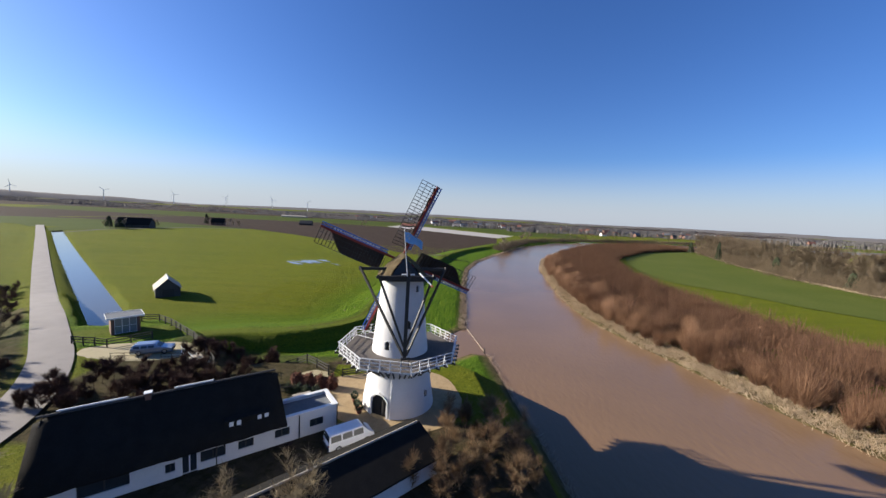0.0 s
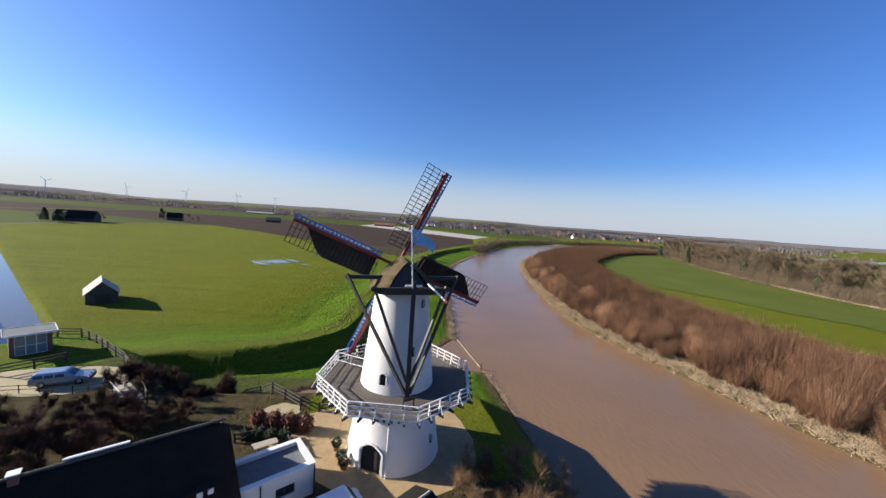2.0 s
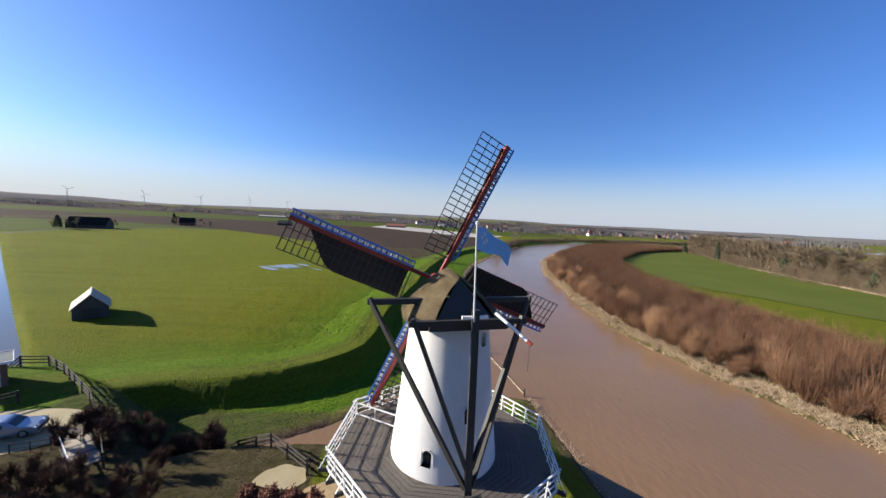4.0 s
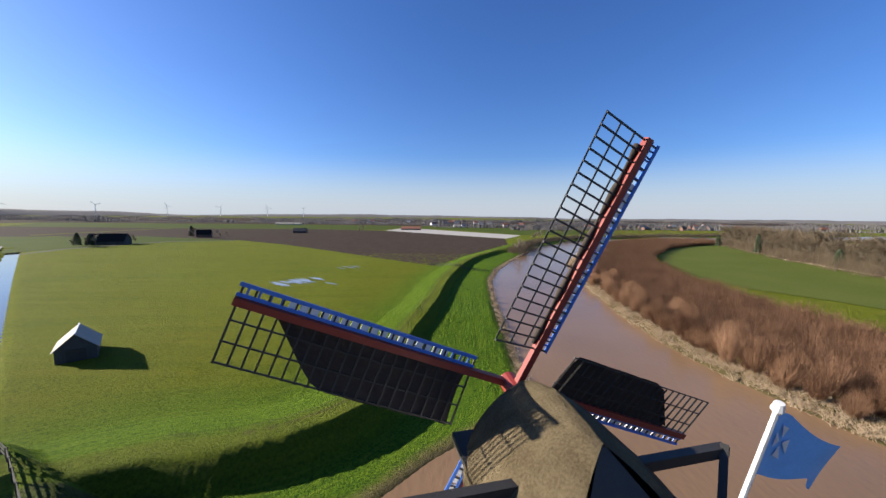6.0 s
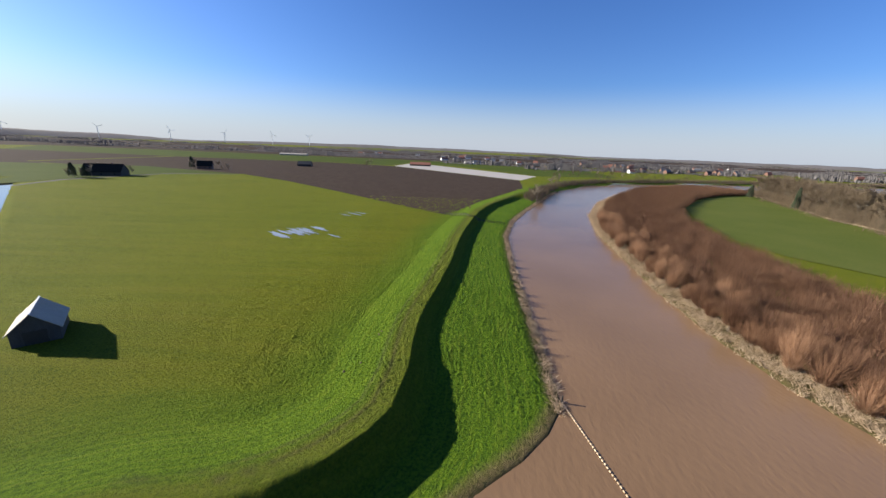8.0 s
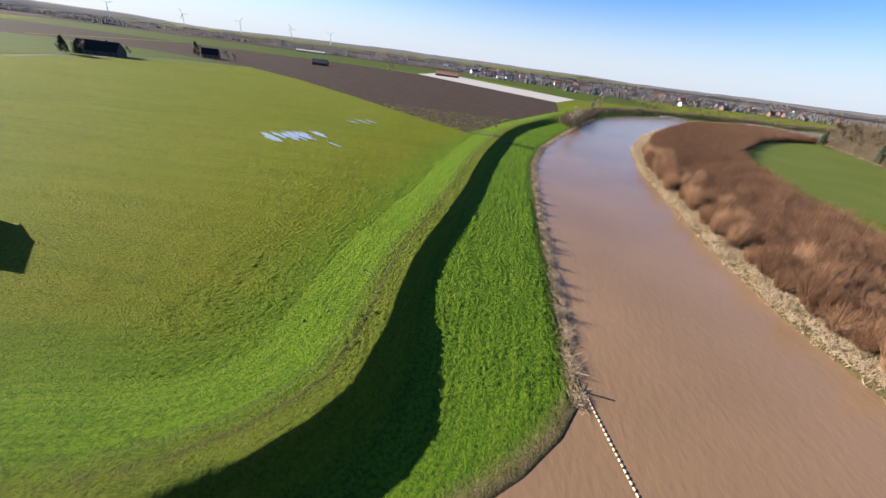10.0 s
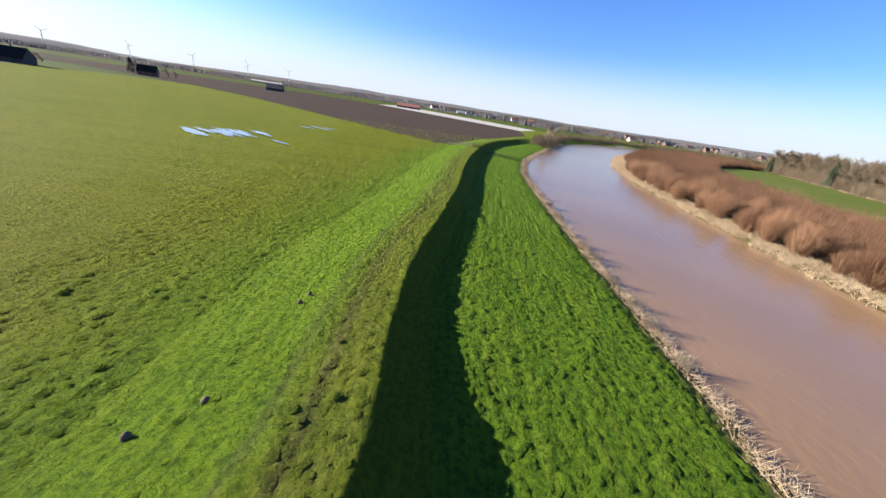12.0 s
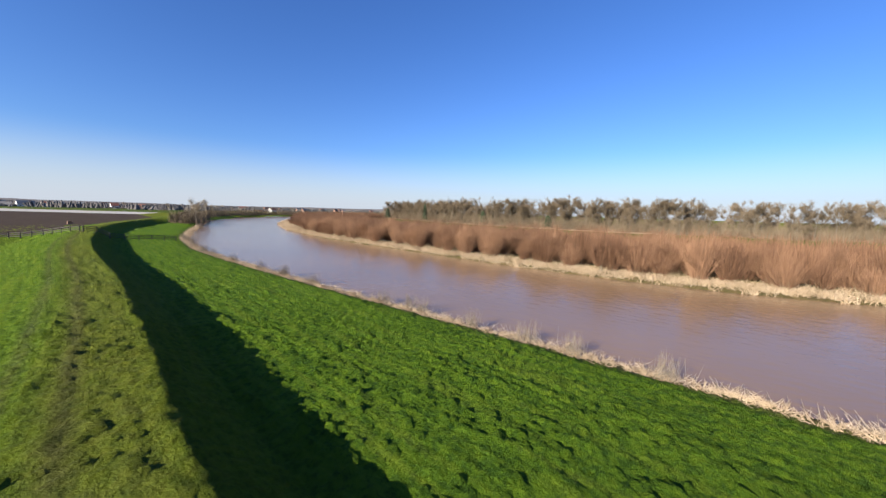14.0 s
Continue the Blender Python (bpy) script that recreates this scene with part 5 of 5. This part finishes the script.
rb = np.array(RIGHT_BANK[::-1], float)
pts = along(rb, 0.09, -5.5, 0.2, 23, 20, 330)
reeds("far_bank_reed", pts, height(pts[:, 0], pts[:, 1]), 0.9, 11, 0.45, "broken pale reed and drift under the willows", REED, 0.8, 0.04, 33)
pts = along(rb, 0.5, -7.0, -0.5, 24, 20, 240)
reeds("far_bank_scrub", pts, height(pts[:, 0], pts[:, 1]), 1.6, 14, 0.35, "low brown scrub on the muddy far bank", PALETWIG, 0.3, 0.016, 34)
sp = np.array([(12.6, 63), (13.2, 55), (13.6, 47), (14.3, 40), (15, 25)], float)
pts = along(sp, 0.12, 0.0, 0.9, 25, 26, 64)
reeds("spit_reed", pts, height(pts[:, 0], pts[:, 1]), 0.6, 7, 0.2, "dry reed fringe round the grassy spit", REED, 0.6, 0.018, 35)


def branch_tree(seed, tall, trunk_r, levels, kids, spread, twigs, twig_len, lift=0.35, first=0.3):
    """Trunk, limbs and twigs by splitting; returns (trunk and limb mesh data, twig mesh data)."""
    r = np.random.default_rng(seed)
    limbs = [(np.zeros(3) - [0, 0, 0.3], np.array([r.normal(0, 0.04), r.normal(0, 0.04), 1.0]) * tall * 0.62, trunk_r, trunk_r * 0.4)]
    out, tips = list(limbs), []
    for lev in range(levels):
        nxt = []
        for p, v, r0, r1 in limbs:
            for k in range(kids):
                u = r.uniform(first if lev == 0 else 0.25, 1.0)
                a = r.uniform(0, math.tau)
                ln = np.linalg.norm(v) * r.uniform(0.4, 0.65)
                d = v / np.linalg.norm(v)
                side = np.array([math.cos(a), math.sin(a), 0])
                side = side - d * (side @ d)
                nd = d * (1 - spread) + side * spread + np.array([0, 0, lift])
                nd /= np.linalg.norm(nd)
                rr = (r0 + (r1 - r0) * u) * 0.6
                nxt.append((p + v * u, nd * ln, rr, rr * 0.4))
        out += nxt
        limbs = nxt
    P = np.array([o[0] for o in out])
    Q = P + np.array([o[1] for o in out])
    Vl, Fl = strokes(P, Q, np.array([o[2] for o in out]), np.array([o[3] for o in out]), None, 1)
    lp, lv = np.array([o[0] for o in limbs]), np.array([o[1] for o in limbs])
    n = twigs
    i = r.integers(0, len(limbs), n)
    s = lp[i] + lv[i] * r.uniform(0.15, 1.05, (n, 1))
    d = lv[i] / np.linalg.norm(lv[i], axis=1, keepdims=True) + r.normal(0, 0.55, (n, 3)) + [0, 0, 0.25]
    d /= np.linalg.norm(d, axis=1, keepdims=True)
    Vt, Ft = strokes(s, s + d * twig_len * r.uniform(0.5, 1.2, (n, 1)), 0.012 + twig_len * 0.008, 0.003 + twig_len * 0.003, None, 1)
    return Vl, Fl, Vt, Ft


def tree_model(seed, label, group, tall=12, twigs=1500, twig_len=1.0, kids=4, levels=3, trunk_r=0.22, spread=0.55, bark=BARK, twig=TWIG, name="bare_tree", **more):
    ob = tagged(new(name), label, "tree" if "tree" in name else "shrub", group)
    Vl, Fl, Vt, Ft = branch_tree(seed, tall, trunk_r, levels, kids, spread, twigs, twig_len, **more)
    t = new("trunk", np_mesh("trunk", Vl, Fl, bark))
    t.parent = ob
    c = new("crown", np_mesh("crown", Vt, Ft, twig))
    c.parent = ob
    return ob


def scatter(models, places, scale=(0.8, 1.2)):
    for i, (x, y) in enumerate(places):
        m = pose(x, y, ground_at(x, y) - 0.05, 0, 0, rng.uniform(0, 360))
        o = models[i] if i < len(models) else copy_thing(models[i % len(models)], m)
        o.matrix_basis = m
        k = rng.uniform(*scale)
        o.scale = (k * rng.uniform(0.9, 1.1), k * rng.uniform(0.9, 1.1), k)


# scrub along the far bend and among the village
bend = np.array([(58, 262), (80, 318), (118, 378), (172, 424), (250, 458), (400, 500), (700, 560)], float)
pts = np.vstack([along(bend, 0.9, -4, 5, 26, 250, 600), np.column_stack([rng.uniform(150, 900, 420), rng.uniform(500, 900, 420)])])
reeds("bend_scrub", pts, np.full(len(pts), 1.4), 5.0, 12, 1.8, "brown leafless scrub along the river bend", WOODTWIG, 0.3, 0.16, 43)
# the wood behind the far field
wood = [tree_model(40 + i, "tall bare tree in the wood across the river", "trees of the wood", rng.uniform(17, 20), 2600, 1.6, 5, 3, 0.22, 0.62, BARK, WOODTWIG, first=0.2, lift=0.38) for i in range(5)]
edge = [(192, 90), (194, 140), (204, 176), (226, 236), (276, 326), (292, 362)]
places = []
for (ax, ay), (bx, by) in zip(edge[:-1], edge[1:]):
    ln = math.hypot(bx - ax, by - ay)
    nx_, ny_ = (by - ay) / ln, -(bx - ax) / ln
    for i in range(int(ln / 4.2)):
        for o in (4, 9, 15):
            u = rng.uniform(0, 1)
            oo = o + rng.uniform(-3, 3)
            places.append((ax + (bx - ax) * u + nx_ * oo, ay + (by - ay) * u + ny_ * oo))
for i in range(60):
    places.append((rng.uniform(196, 260), rng.uniform(-30, 90)))
rng.shuffle(places)
scatter(wood, places[:310], (0.72, 1.05))

under = np.array([(x + rng.normal(0, 5), y + rng.normal(0, 5)) for x, y in places for _ in range(7)])
reeds("underwood", under, height(under[:, 0], under[:, 1]), 8.0, 30, 2.6, "brown underwood below the bare trees", WOODTWIG, 0.32, 0.05, 41)
verge = np.array([(ax + (bx - ax) * u - 2 + rng.normal(0, 1.0), ay + (by - ay) * u + rng.normal(0, 1.0)) for (ax, ay), (bx, by) in zip(edge[:-1], edge[1:]) for u in rng.uniform(0, 1, 160)])
reeds("wood_verge", verge, height(verge[:, 0], verge[:, 1]) + 0.2, 0.8, 10, 0.8, "strip of dead grass along the wood", REED, 0.7, 0.05, 42)


def evergreen(seed, tall, wide, label="dark evergreen tree at the edge of the wood"):
    r = np.random.default_rng(seed)
    ob = tagged(new("evergreen_tree"), label, "tree")
    bm = B()
    rod(bm, (0, 0, -0.3), (0, 0, tall * 0.9), 0.2, 0.04, 7)
    part("trunk", bm, BARK, ob)
    n = 1500
    u = r.uniform(0.08, 1, n) ** 0.8
    a = r.uniform(0, math.tau, n)
    rad = wide * (1 - u) ** 0.6 * np.sqrt(r.uniform(0.2, 1, n)) * (0.8 + 0.3 * np.sin(a * 3 + u * 9))
    s = np.column_stack([rad * np.cos(a), rad * np.sin(a), u * tall])
    e = s + np.column_stack([np.cos(a) * 0.5, np.sin(a) * 0.5, r.normal(-0.1, 0.25, n)]) * r.uniform(0.6, 1.4, (n, 1))
    V, F = strokes(s, e, 0.16, 0.03, None, 1)
    c = new("crown", np_mesh("crown", V, F, EVERGREEN))
    c.parent = ob
    return ob


for i, (x, y, t, w) in enumerate(((231, 262, 15, 2.4), (214, 200, 10, 3.2), (199, 150, 8, 3.0), (203, 118, 9, 3.4), (262, 330, 11, 3))):
    evergreen(60 + i, t, w).matrix_basis = pose(x, y, ground_at(x, y))

# bare shrubs and trees about the yard
bush = [tree_model(70 + i, "leafless brown bush at the edge of the yard", "bushes by the yard", 4.2, 700, 1.0, 7, 2, 0.06, 0.55, BUSHTWIG, BUSHTWIG, "bare_bush", lift=0.5, first=0.02) for i in range(4)]
spots = [(0.8, 28.2), (2.2, 26.3), (3.4, 29.6), (4.6, 27), (5.6, 30.6), (6.3, 28.3), (7.6, 30), (3.0, 32.2), (5.0, 33), (7.4, 33.2), (8.8, 27.8), (2.2, 24), (5, 23.5), (8, 24.5), (10, 31), (-0.3, 25.2),
         (-33, 39.5), (-30.5, 41.5), (-28, 42.5), (-35, 38), (-31, 37), (-27.5, 39.5), (-25, 41.5), (-36, 41), (-33.5, 43), (-29, 36.5)]
scatter(bush, spots[:16] + [(6.2, 26), (9.4, 29.5), (3.6, 25), (9.6, 25.6)], (0.55, 0.95))
bramble = [tree_model(75 + i, "dark leafless thicket behind the house", "thickets by the house", 3.6, 1100, 0.8, 6, 2, 0.06, 0.55, DARKTWIG, DARKTWIG, "bare_thicket", lift=0.4, first=0.02) for i in range(3)]
# the 26 near y 48.5 are added to darken the shaded bank
scatter(bramble, spots[16:] + [(-38, 36.5), (-26.5, 37), (-23.5, 39), (-21, 41.5), (-34.5, 35), (-22, 44.5), (-27, 44)] + [(-50 - 1.06 * k + rng.uniform(-2.5, 1), 41 + k + rng.uniform(-2, 2.5)) for k in np.arange(-8, 52, 1.5)] + [(-46 - 1.03 * k - rng.uniform(0, 9), 34 + k) for k in np.arange(-6, 30, 0.8)] + [(-20 - rng.uniform(0, 12), 48.5 + rng.uniform(-1.5, 1.5)) for _ in range(26)] + [(rng.uniform(-40, -22), rng.uniform(34, 44)) for _ in range(44)], (0.5, 0.85))
yard_tree = [tree_model(80 + i, "bare garden tree beside the house", "garden trees", 6.5, 1500, 0.7, 5, 3, 0.12, 0.6, BARK, PALETWIG) for i in range(2)]
scatter(yard_tree, [(-10.5, 19.5), (-7.2, 20.8), (-24.5, 19.2), (-27.5, 20.5), (-52, 36), (-58, 44), (-64, 50), (-66, 56), (-74, 62), (-55, 33)], (0.75, 1.0))


def leaf_hedge(name, label, p, q, wide, tall, mat, n, seed):
    r = np.random.default_rng(seed)
    p, q = np.array(p, float), np.array(q, float)
    d = (q - p) / np.linalg.norm(q - p)
    nrm = np.array([-d[1], d[0]])
    u, v, w = r.uniform(0, 1, n), r.uniform(-1, 1, n), r.uniform(0, 1, n)
    lump = 1 + 0.18 * np.sin(u * 23) + 0.1 * np.sin(u * 51 + 1)
    xy = p + (q - p) * u[:, None] + nrm * (v * wide / 2 * lump * (1 - 0.25 * w ** 3))[:, None]
    z = height(xy[:, 0], xy[:, 1]) + w * tall * lump
    s = np.column_stack([xy, z])
    V, F = strokes(s, s + r.normal(0, 0.13, (n, 3)), 0.055, 0.02, None, 1)
    ob = tagged(new(name), label, "hedge")
    c = new("leaves", np_mesh("leaves", V, F, mat))
    c.parent = ob
    bm = B()
    for i in range(14):
        x, y = p + (q - p) * (i + 0.5) / 14
        rod(bm, (x, y, ground_at(x, y) - 0.1), (x + r.normal(0, 0.1), y + r.normal(0, 0.1), ground_at(x, y) + tall * 0.8), 0.03, 0.01, 5)
    part("stems", bm, BARK, ob)


leaf_hedge("beech_hedge", "clipped copper-brown beech hedge on the yard", (-14.9, 41.0), (-9.6, 40.2), 1.2, 1.25, HEDGE, 5200, 4)
leaf_hedge("ivy_hedge", "low green hedge behind the house", (-15.2, 39.4), (-11.2, 38.8), 0.9, 0.7, EVERGREEN, 2200, 5)
leaf_hedge("lane_hedge", "dark unclipped hedge beyond the lane", (-66, 48), (-46, 29), 4.0, 2.2, EVERGREEN, 6000, 6)


# ---- across the plain ----
def cottage(name, label, x, y, turn, L, W, H, R, wall, roof, windows=3):
    ob = thing(name, label, "house", (x, y, ground_at(x, y)), turn)
    bm = B()
    box(bm, (-L / 2, -W / 2, -0.2), (L / 2, W / 2, H))
    for s in (-1, 1):
        vs = [bm.verts.new((s * L / 2, yy, zz)) for yy, zz in ((-W / 2, H), (W / 2, H), (0, R))]
        bm.faces.new(vs if s > 0 else vs[::-1])
    part("wall", bm, wall, ob)
    for s in (-1, 1):
        bm = B()
        loft(bm, [[(xx, s * (W / 2 + 0.4), H - 0.3), (xx, s * (W / 2 + 0.4), H - 0.1), (xx, 0, R + 0.2), (xx, 0, R)] for xx in (-L / 2 - 0.3, L / 2 + 0.3)], closed=True)
        part("roof_slope", bm, roof, ob)
    for i in range(windows):
        xx = -L / 2 + L * (i + 0.5) / windows
        for s in (-1, 1):
            bm = B()
            box(bm, (xx - 0.5, min(s * W / 2, s * (W / 2 + 0.04)), 0.9), (xx + 0.5, max(s * W / 2, s * (W / 2 + 0.04)), 2.0))
            part("window", bm, GLASS, ob)
    bm = B()
    box(bm, (L * 0.2, -0.35, R - 0.6), (L * 0.2 + 0.6, 0.35, R + 0.9))
    part("chimney", bm, BRICK, ob)


cottage("farm_barn", "long dark farm barn beyond the ditch", -252, 318, 15, 24, 12, 3, 8.5, BARNWOOD, DARKROOF)
# brick brown here stands in for a white wall in shade
cottage("farmhouse", "farmhouse among trees, its walls darkened for shade", -236, 412, 20, 13, 8, 3.2, 8, BRICK, DARKROOF)
cottage("farm_barn", "grey barn standing in the ploughed land", -172, 515, 8, 17, 9, 2.8, 6.5, BARNWOOD, BARNWOOD)
cottage("farmhouse", "white house beyond the sheeted field", 88, 800, 5, 16, 9, 3.5, 8, WHITEWASH, GREYROOF)
cottage("farm_barn", "low white barn beside the white house", 70, 806, 5, 14, 8, 3, 6, WHITEWASH, PALEROOF)
cottage("farm_barn", "low brown barn beside the sheeted field", -26, 640, -8, 34, 9, 2.6, 6, BARNWOOD, REDTILE)
cottage("farm_barn", "long pale glasshouse on the plain", -330, 900, 4, 60, 14, 3, 5, PALEROOF, PALEROOF, 5)
for i in range(34):
    x, y = rng.uniform(180, 900), rng.uniform(640, 1050)
    wall, roof = ((BRICK, GREYROOF), (WHITEWASH, REDTILE), (BRICK, REDTILE), (BRICK, BARNWOOD), (BRICK, REDTILE))[i % 5]
    cottage("village_house", ("white-walled house" if wall is WHITEWASH else "brick house") + " in the village beyond the river bend", x, y, rng.uniform(-30, 30), rng.uniform(9, 15), rng.uniform(7, 9), rng.uniform(2.6, 3.6), rng.uniform(6.5, 8.5), wall, roof, 2)
for i in range(16):
    x, y = rng.uniform(-250, 250), rng.uniform(950, 1500)
    cottage("village_house", "white-walled house far out on the plain", x, y, rng.uniform(-30, 30), rng.uniform(10, 20), 9, 3.5, 8, WHITEWASH, (GREYROOF, REDTILE)[i % 2], 2)

far_tree = [tree_model(90 + i, "bare tree out on the plain", "trees on the plain", 10, 700, 1.8, 4, 2, 0.25, 0.55) for i in range(3)]
spots = [(-262, 300), (-258, 306), (-246, 300), (-243, 330), (-262, 322), (-246, 408), (-250, 418), (-228, 420), (-214, 402), (-206, 398), (60, 262), (70, 288), (-100, 560), (-95, 566), (100, 352), (112, 372)]
for i in range(16):
    spots.append((rng.uniform(120, 700), rng.uniform(480, 900)))
scatter(far_tree, spots, (0.6, 1.1))
evergreen(66, 12, 3.0, "dark conifer beside the farm").matrix_basis = pose(-249, 412, 1.6)
evergreen(67, 10, 3.2, "dark conifer beside the farm").matrix_basis = pose(-256, 297, 1.6)
evergreen(68, 8, 3.2, "dark conifer beside the farm").matrix_basis = pose(-249, 299, 1.6)


def far_woods():
    """Hedgerows and woods towards the horizon: many upright spikes in uneven rows."""
    r = np.random.default_rng(12)
    S_, E_, W_ = [], [], []
    for i in range(95):
        y = 1000 * (4.0 ** r.uniform(0, 1)) if i < 75 else r.uniform(620, 1000)
        x = r.uniform(-1.3, 1.6) * y
        if i >= 75:
            x = r.uniform(150, 1100)
        ln = y * r.uniform(0.12, 0.5)
        tall = r.uniform(5, 10)
        n = int(220 + ln * 0.55)
        u = r.uniform(-0.5, 0.5, n)
        px, py = x + u * ln, y + u * ln * r.uniform(-0.25, 0.25) + r.normal(0, 12, n)
        h = tall * (0.6 + 0.4 * np.sin(u * 17 + i)) * r.uniform(0.6, 1.1, n)
        S_.append(np.column_stack([px, py, np.full(n, 1.0)]))
        E_.append(np.column_stack([px + r.normal(0, 2, n), py, 1.2 + np.maximum(h, 2)]))
        W_.append(r.uniform(1.2, 3.0, n) * (0.6 + y / 3500))
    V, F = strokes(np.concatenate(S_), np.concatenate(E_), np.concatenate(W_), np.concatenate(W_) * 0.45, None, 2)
    tagged(new("far_woods", np_mesh("far_woods", V, F, FARWOOD)), "bare woods and hedgerows on the horizon, greyed for haze", "woods", kind="stuff")


far_woods()


def distant_ridge(name, label, a0, a1, dist, tall, seed):
    """A long low rise on the horizon with a softly uneven skyline; bearings in degrees from +y."""
    rows = []
    n = 70
    for i in range(n + 1):
        u = i / n
        a = radians(a0 + (a1 - a0) * u)
        h = tall * (math.sin(math.pi * min(1, max(0, u))) ** 0.6) * (0.72 + 0.28 * noise.noise(Vector((u * 6, seed, 0))) + 0.1 * noise.noise(Vector((u * 40, seed, 2))))
        rows.append([(d * math.sin(a), d * math.cos(a), z) for d, z in ((dist, -2), (dist * 1.03, h * 0.8), (dist * 1.06, h), (dist * 1.12, -2))])
    bm = B()
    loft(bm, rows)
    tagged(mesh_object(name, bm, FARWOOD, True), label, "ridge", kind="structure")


distant_ridge("ridge_west", "low wooded rise on the hazy horizon", -72, -30, 4000, 62, 3)
distant_ridge("ridge_north", "low wooded rise on the hazy horizon", -36, 24, 4200, 46, 9)
distant_ridge("ridge_east", "low wooded rise on the hazy horizon", 18, 75, 3000, 30, 5)


def turbine(x, y, a):
    ob = thing("wind_turbine", "slender pale wind turbine on the horizon", "turbine", (x, y, 1), 200, "turbines on the horizon")
    bm = B()
    rod(bm, (0, 0, 0), (0, 0, 88), 2.6, 1.6, 10)
    part("tower", bm, TURBINE, ob)
    bm = B()
    box(bm, (-1.8, -4, 86.5), (1.8, 4, 90.5))
    part("nacelle", bm, TURBINE, ob)
    for k in range(3):
        t = radians(a + 120 * k)
        bm = B()
        beam(bm, (0, -5, 88.5), (38 * math.sin(t), -5, 88.5 + 38 * math.cos(t)), 1.0, 2.2)
        part("blade", bm, TURBINE, ob)


for x, y, a in ((-3060, 2750, 10), (-2620, 3000, 50), (-2280, 3300, 30), (-1960, 3550, 80), (-1560, 3650, 20), (-1290, 3900, 60)):
    turbine(x, y, a)


# ---- small things on field and water ----
def puddle(cx, cy, ln, wd, k):
    """Flood water lying along the mown rows, with a ragged outline."""
    pts = []
    for i in range(72):
        a = i * math.tau / 72
        r = 1 + 0.55 * noise.noise(Vector((2.2 * math.cos(a) + k * 9, 2.2 * math.sin(a), k))) + 0.3 * noise.noise(Vector((7 * math.cos(a), 7 * math.sin(a), k + 3)))
        u, v = ln * r * math.cos(a), wd * r * math.sin(a)
        pts.append((cx + 0.79 * u + 0.61 * v, cy - 0.61 * u + 0.79 * v, FIELD_Z + 0.15 + 0.006 * k))
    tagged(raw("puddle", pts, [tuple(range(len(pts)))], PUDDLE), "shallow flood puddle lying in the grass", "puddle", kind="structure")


for k in range(16):
    v = (k - 7.5) * 0.95
    puddle(-52 + 0.61 * v + rng.normal(0, 1.6), 160.5 + 0.79 * v + rng.normal(0, 1.2), rng.uniform(3.5, 9.5) * (1 - abs(v) / 13), rng.uniform(0.35, 0.75), k)
for k, (x, y, ln, wd) in enumerate(((-39, 156, 3.2, 0.4), (-41, 196, 5.0, 0.5), (-38.5, 198.5, 4.0, 0.4), (-44, 193, 3.5, 0.4))):
    puddle(x, y, ln, wd, 16 + k)


def molehill(x, y, r, seed):
    """A low, lumpy heap of turned soil."""
    q = random.Random(seed)
    ob = thing("molehill", "small heap of turned soil in the dyke grass", "molehill", (x, y, ground_at(x, y) + 0.08), q.uniform(0, 360), "molehills on the dyke")
    bm = B()
    loft(bm, [[(r * f * q.uniform(0.8, 1.2) * math.cos(k * math.tau / 11), r * f * q.uniform(0.8, 1.2) * math.sin(k * math.tau / 11), z * q.uniform(0.85, 1.1)) for k in range(11)] for f, z in ((1.0, -0.1), (0.85, 0.07), (0.5, 0.15), (0.15, 0.19))], closed=True)
    part("soil", bm, SOIL, ob, "", True)


for i, (x, y) in enumerate(((-14.5, 92.2), (-14.8, 91.3), (-16.2, 84.0), (-18.2, 82.6))):
    molehill(x, y, 0.17, i)

boom = thing("float_line", "line of pale floats strung across the inlet mouth", "float line")
a, b = Vector((10.6, 79.4, 0.03)), Vector((12.6, 64.6, 0.03))
bm = B()
rod(bm, a, b, 0.035, n=6)
part("rope", bm, FENCEWOOD, boom)
for i in range(34):
    p = a.lerp(b, (i + 0.5) / 34)
    bm = B()
    d = (b - a).normalized() * 0.13
    rod(bm, p - d, p + d, 0.1, 0.1, 8)
    part("float", bm, REED, boom)
for i, (x, y) in enumerate(((10.5, 79.7), (12.4, 64.0))):
    post = thing("mooring_post", "dark wooden post at the end of the float line", "post", (x, y, 0))
    bm = B()
    rod(bm, (0, 0, -0.8), (0, 0, 1.1), 0.12, 0.1, 9)
    part("shaft", bm, FENCEWOOD, post)

bird = thing("marker_box", "small brown box on a post on the dyke", "box", (12, 211, ground_at(12, 211)))
bm = B()
rod(bm, (0, 0, -0.1), (0, 0, 1.2), 0.06)
part("post", bm, FENCEWOOD, bird)
bm = B()
box(bm, (-0.4, -0.4, 1.2), (0.4, 0.4, 1.9))
part("body", bm, BRICK, bird)
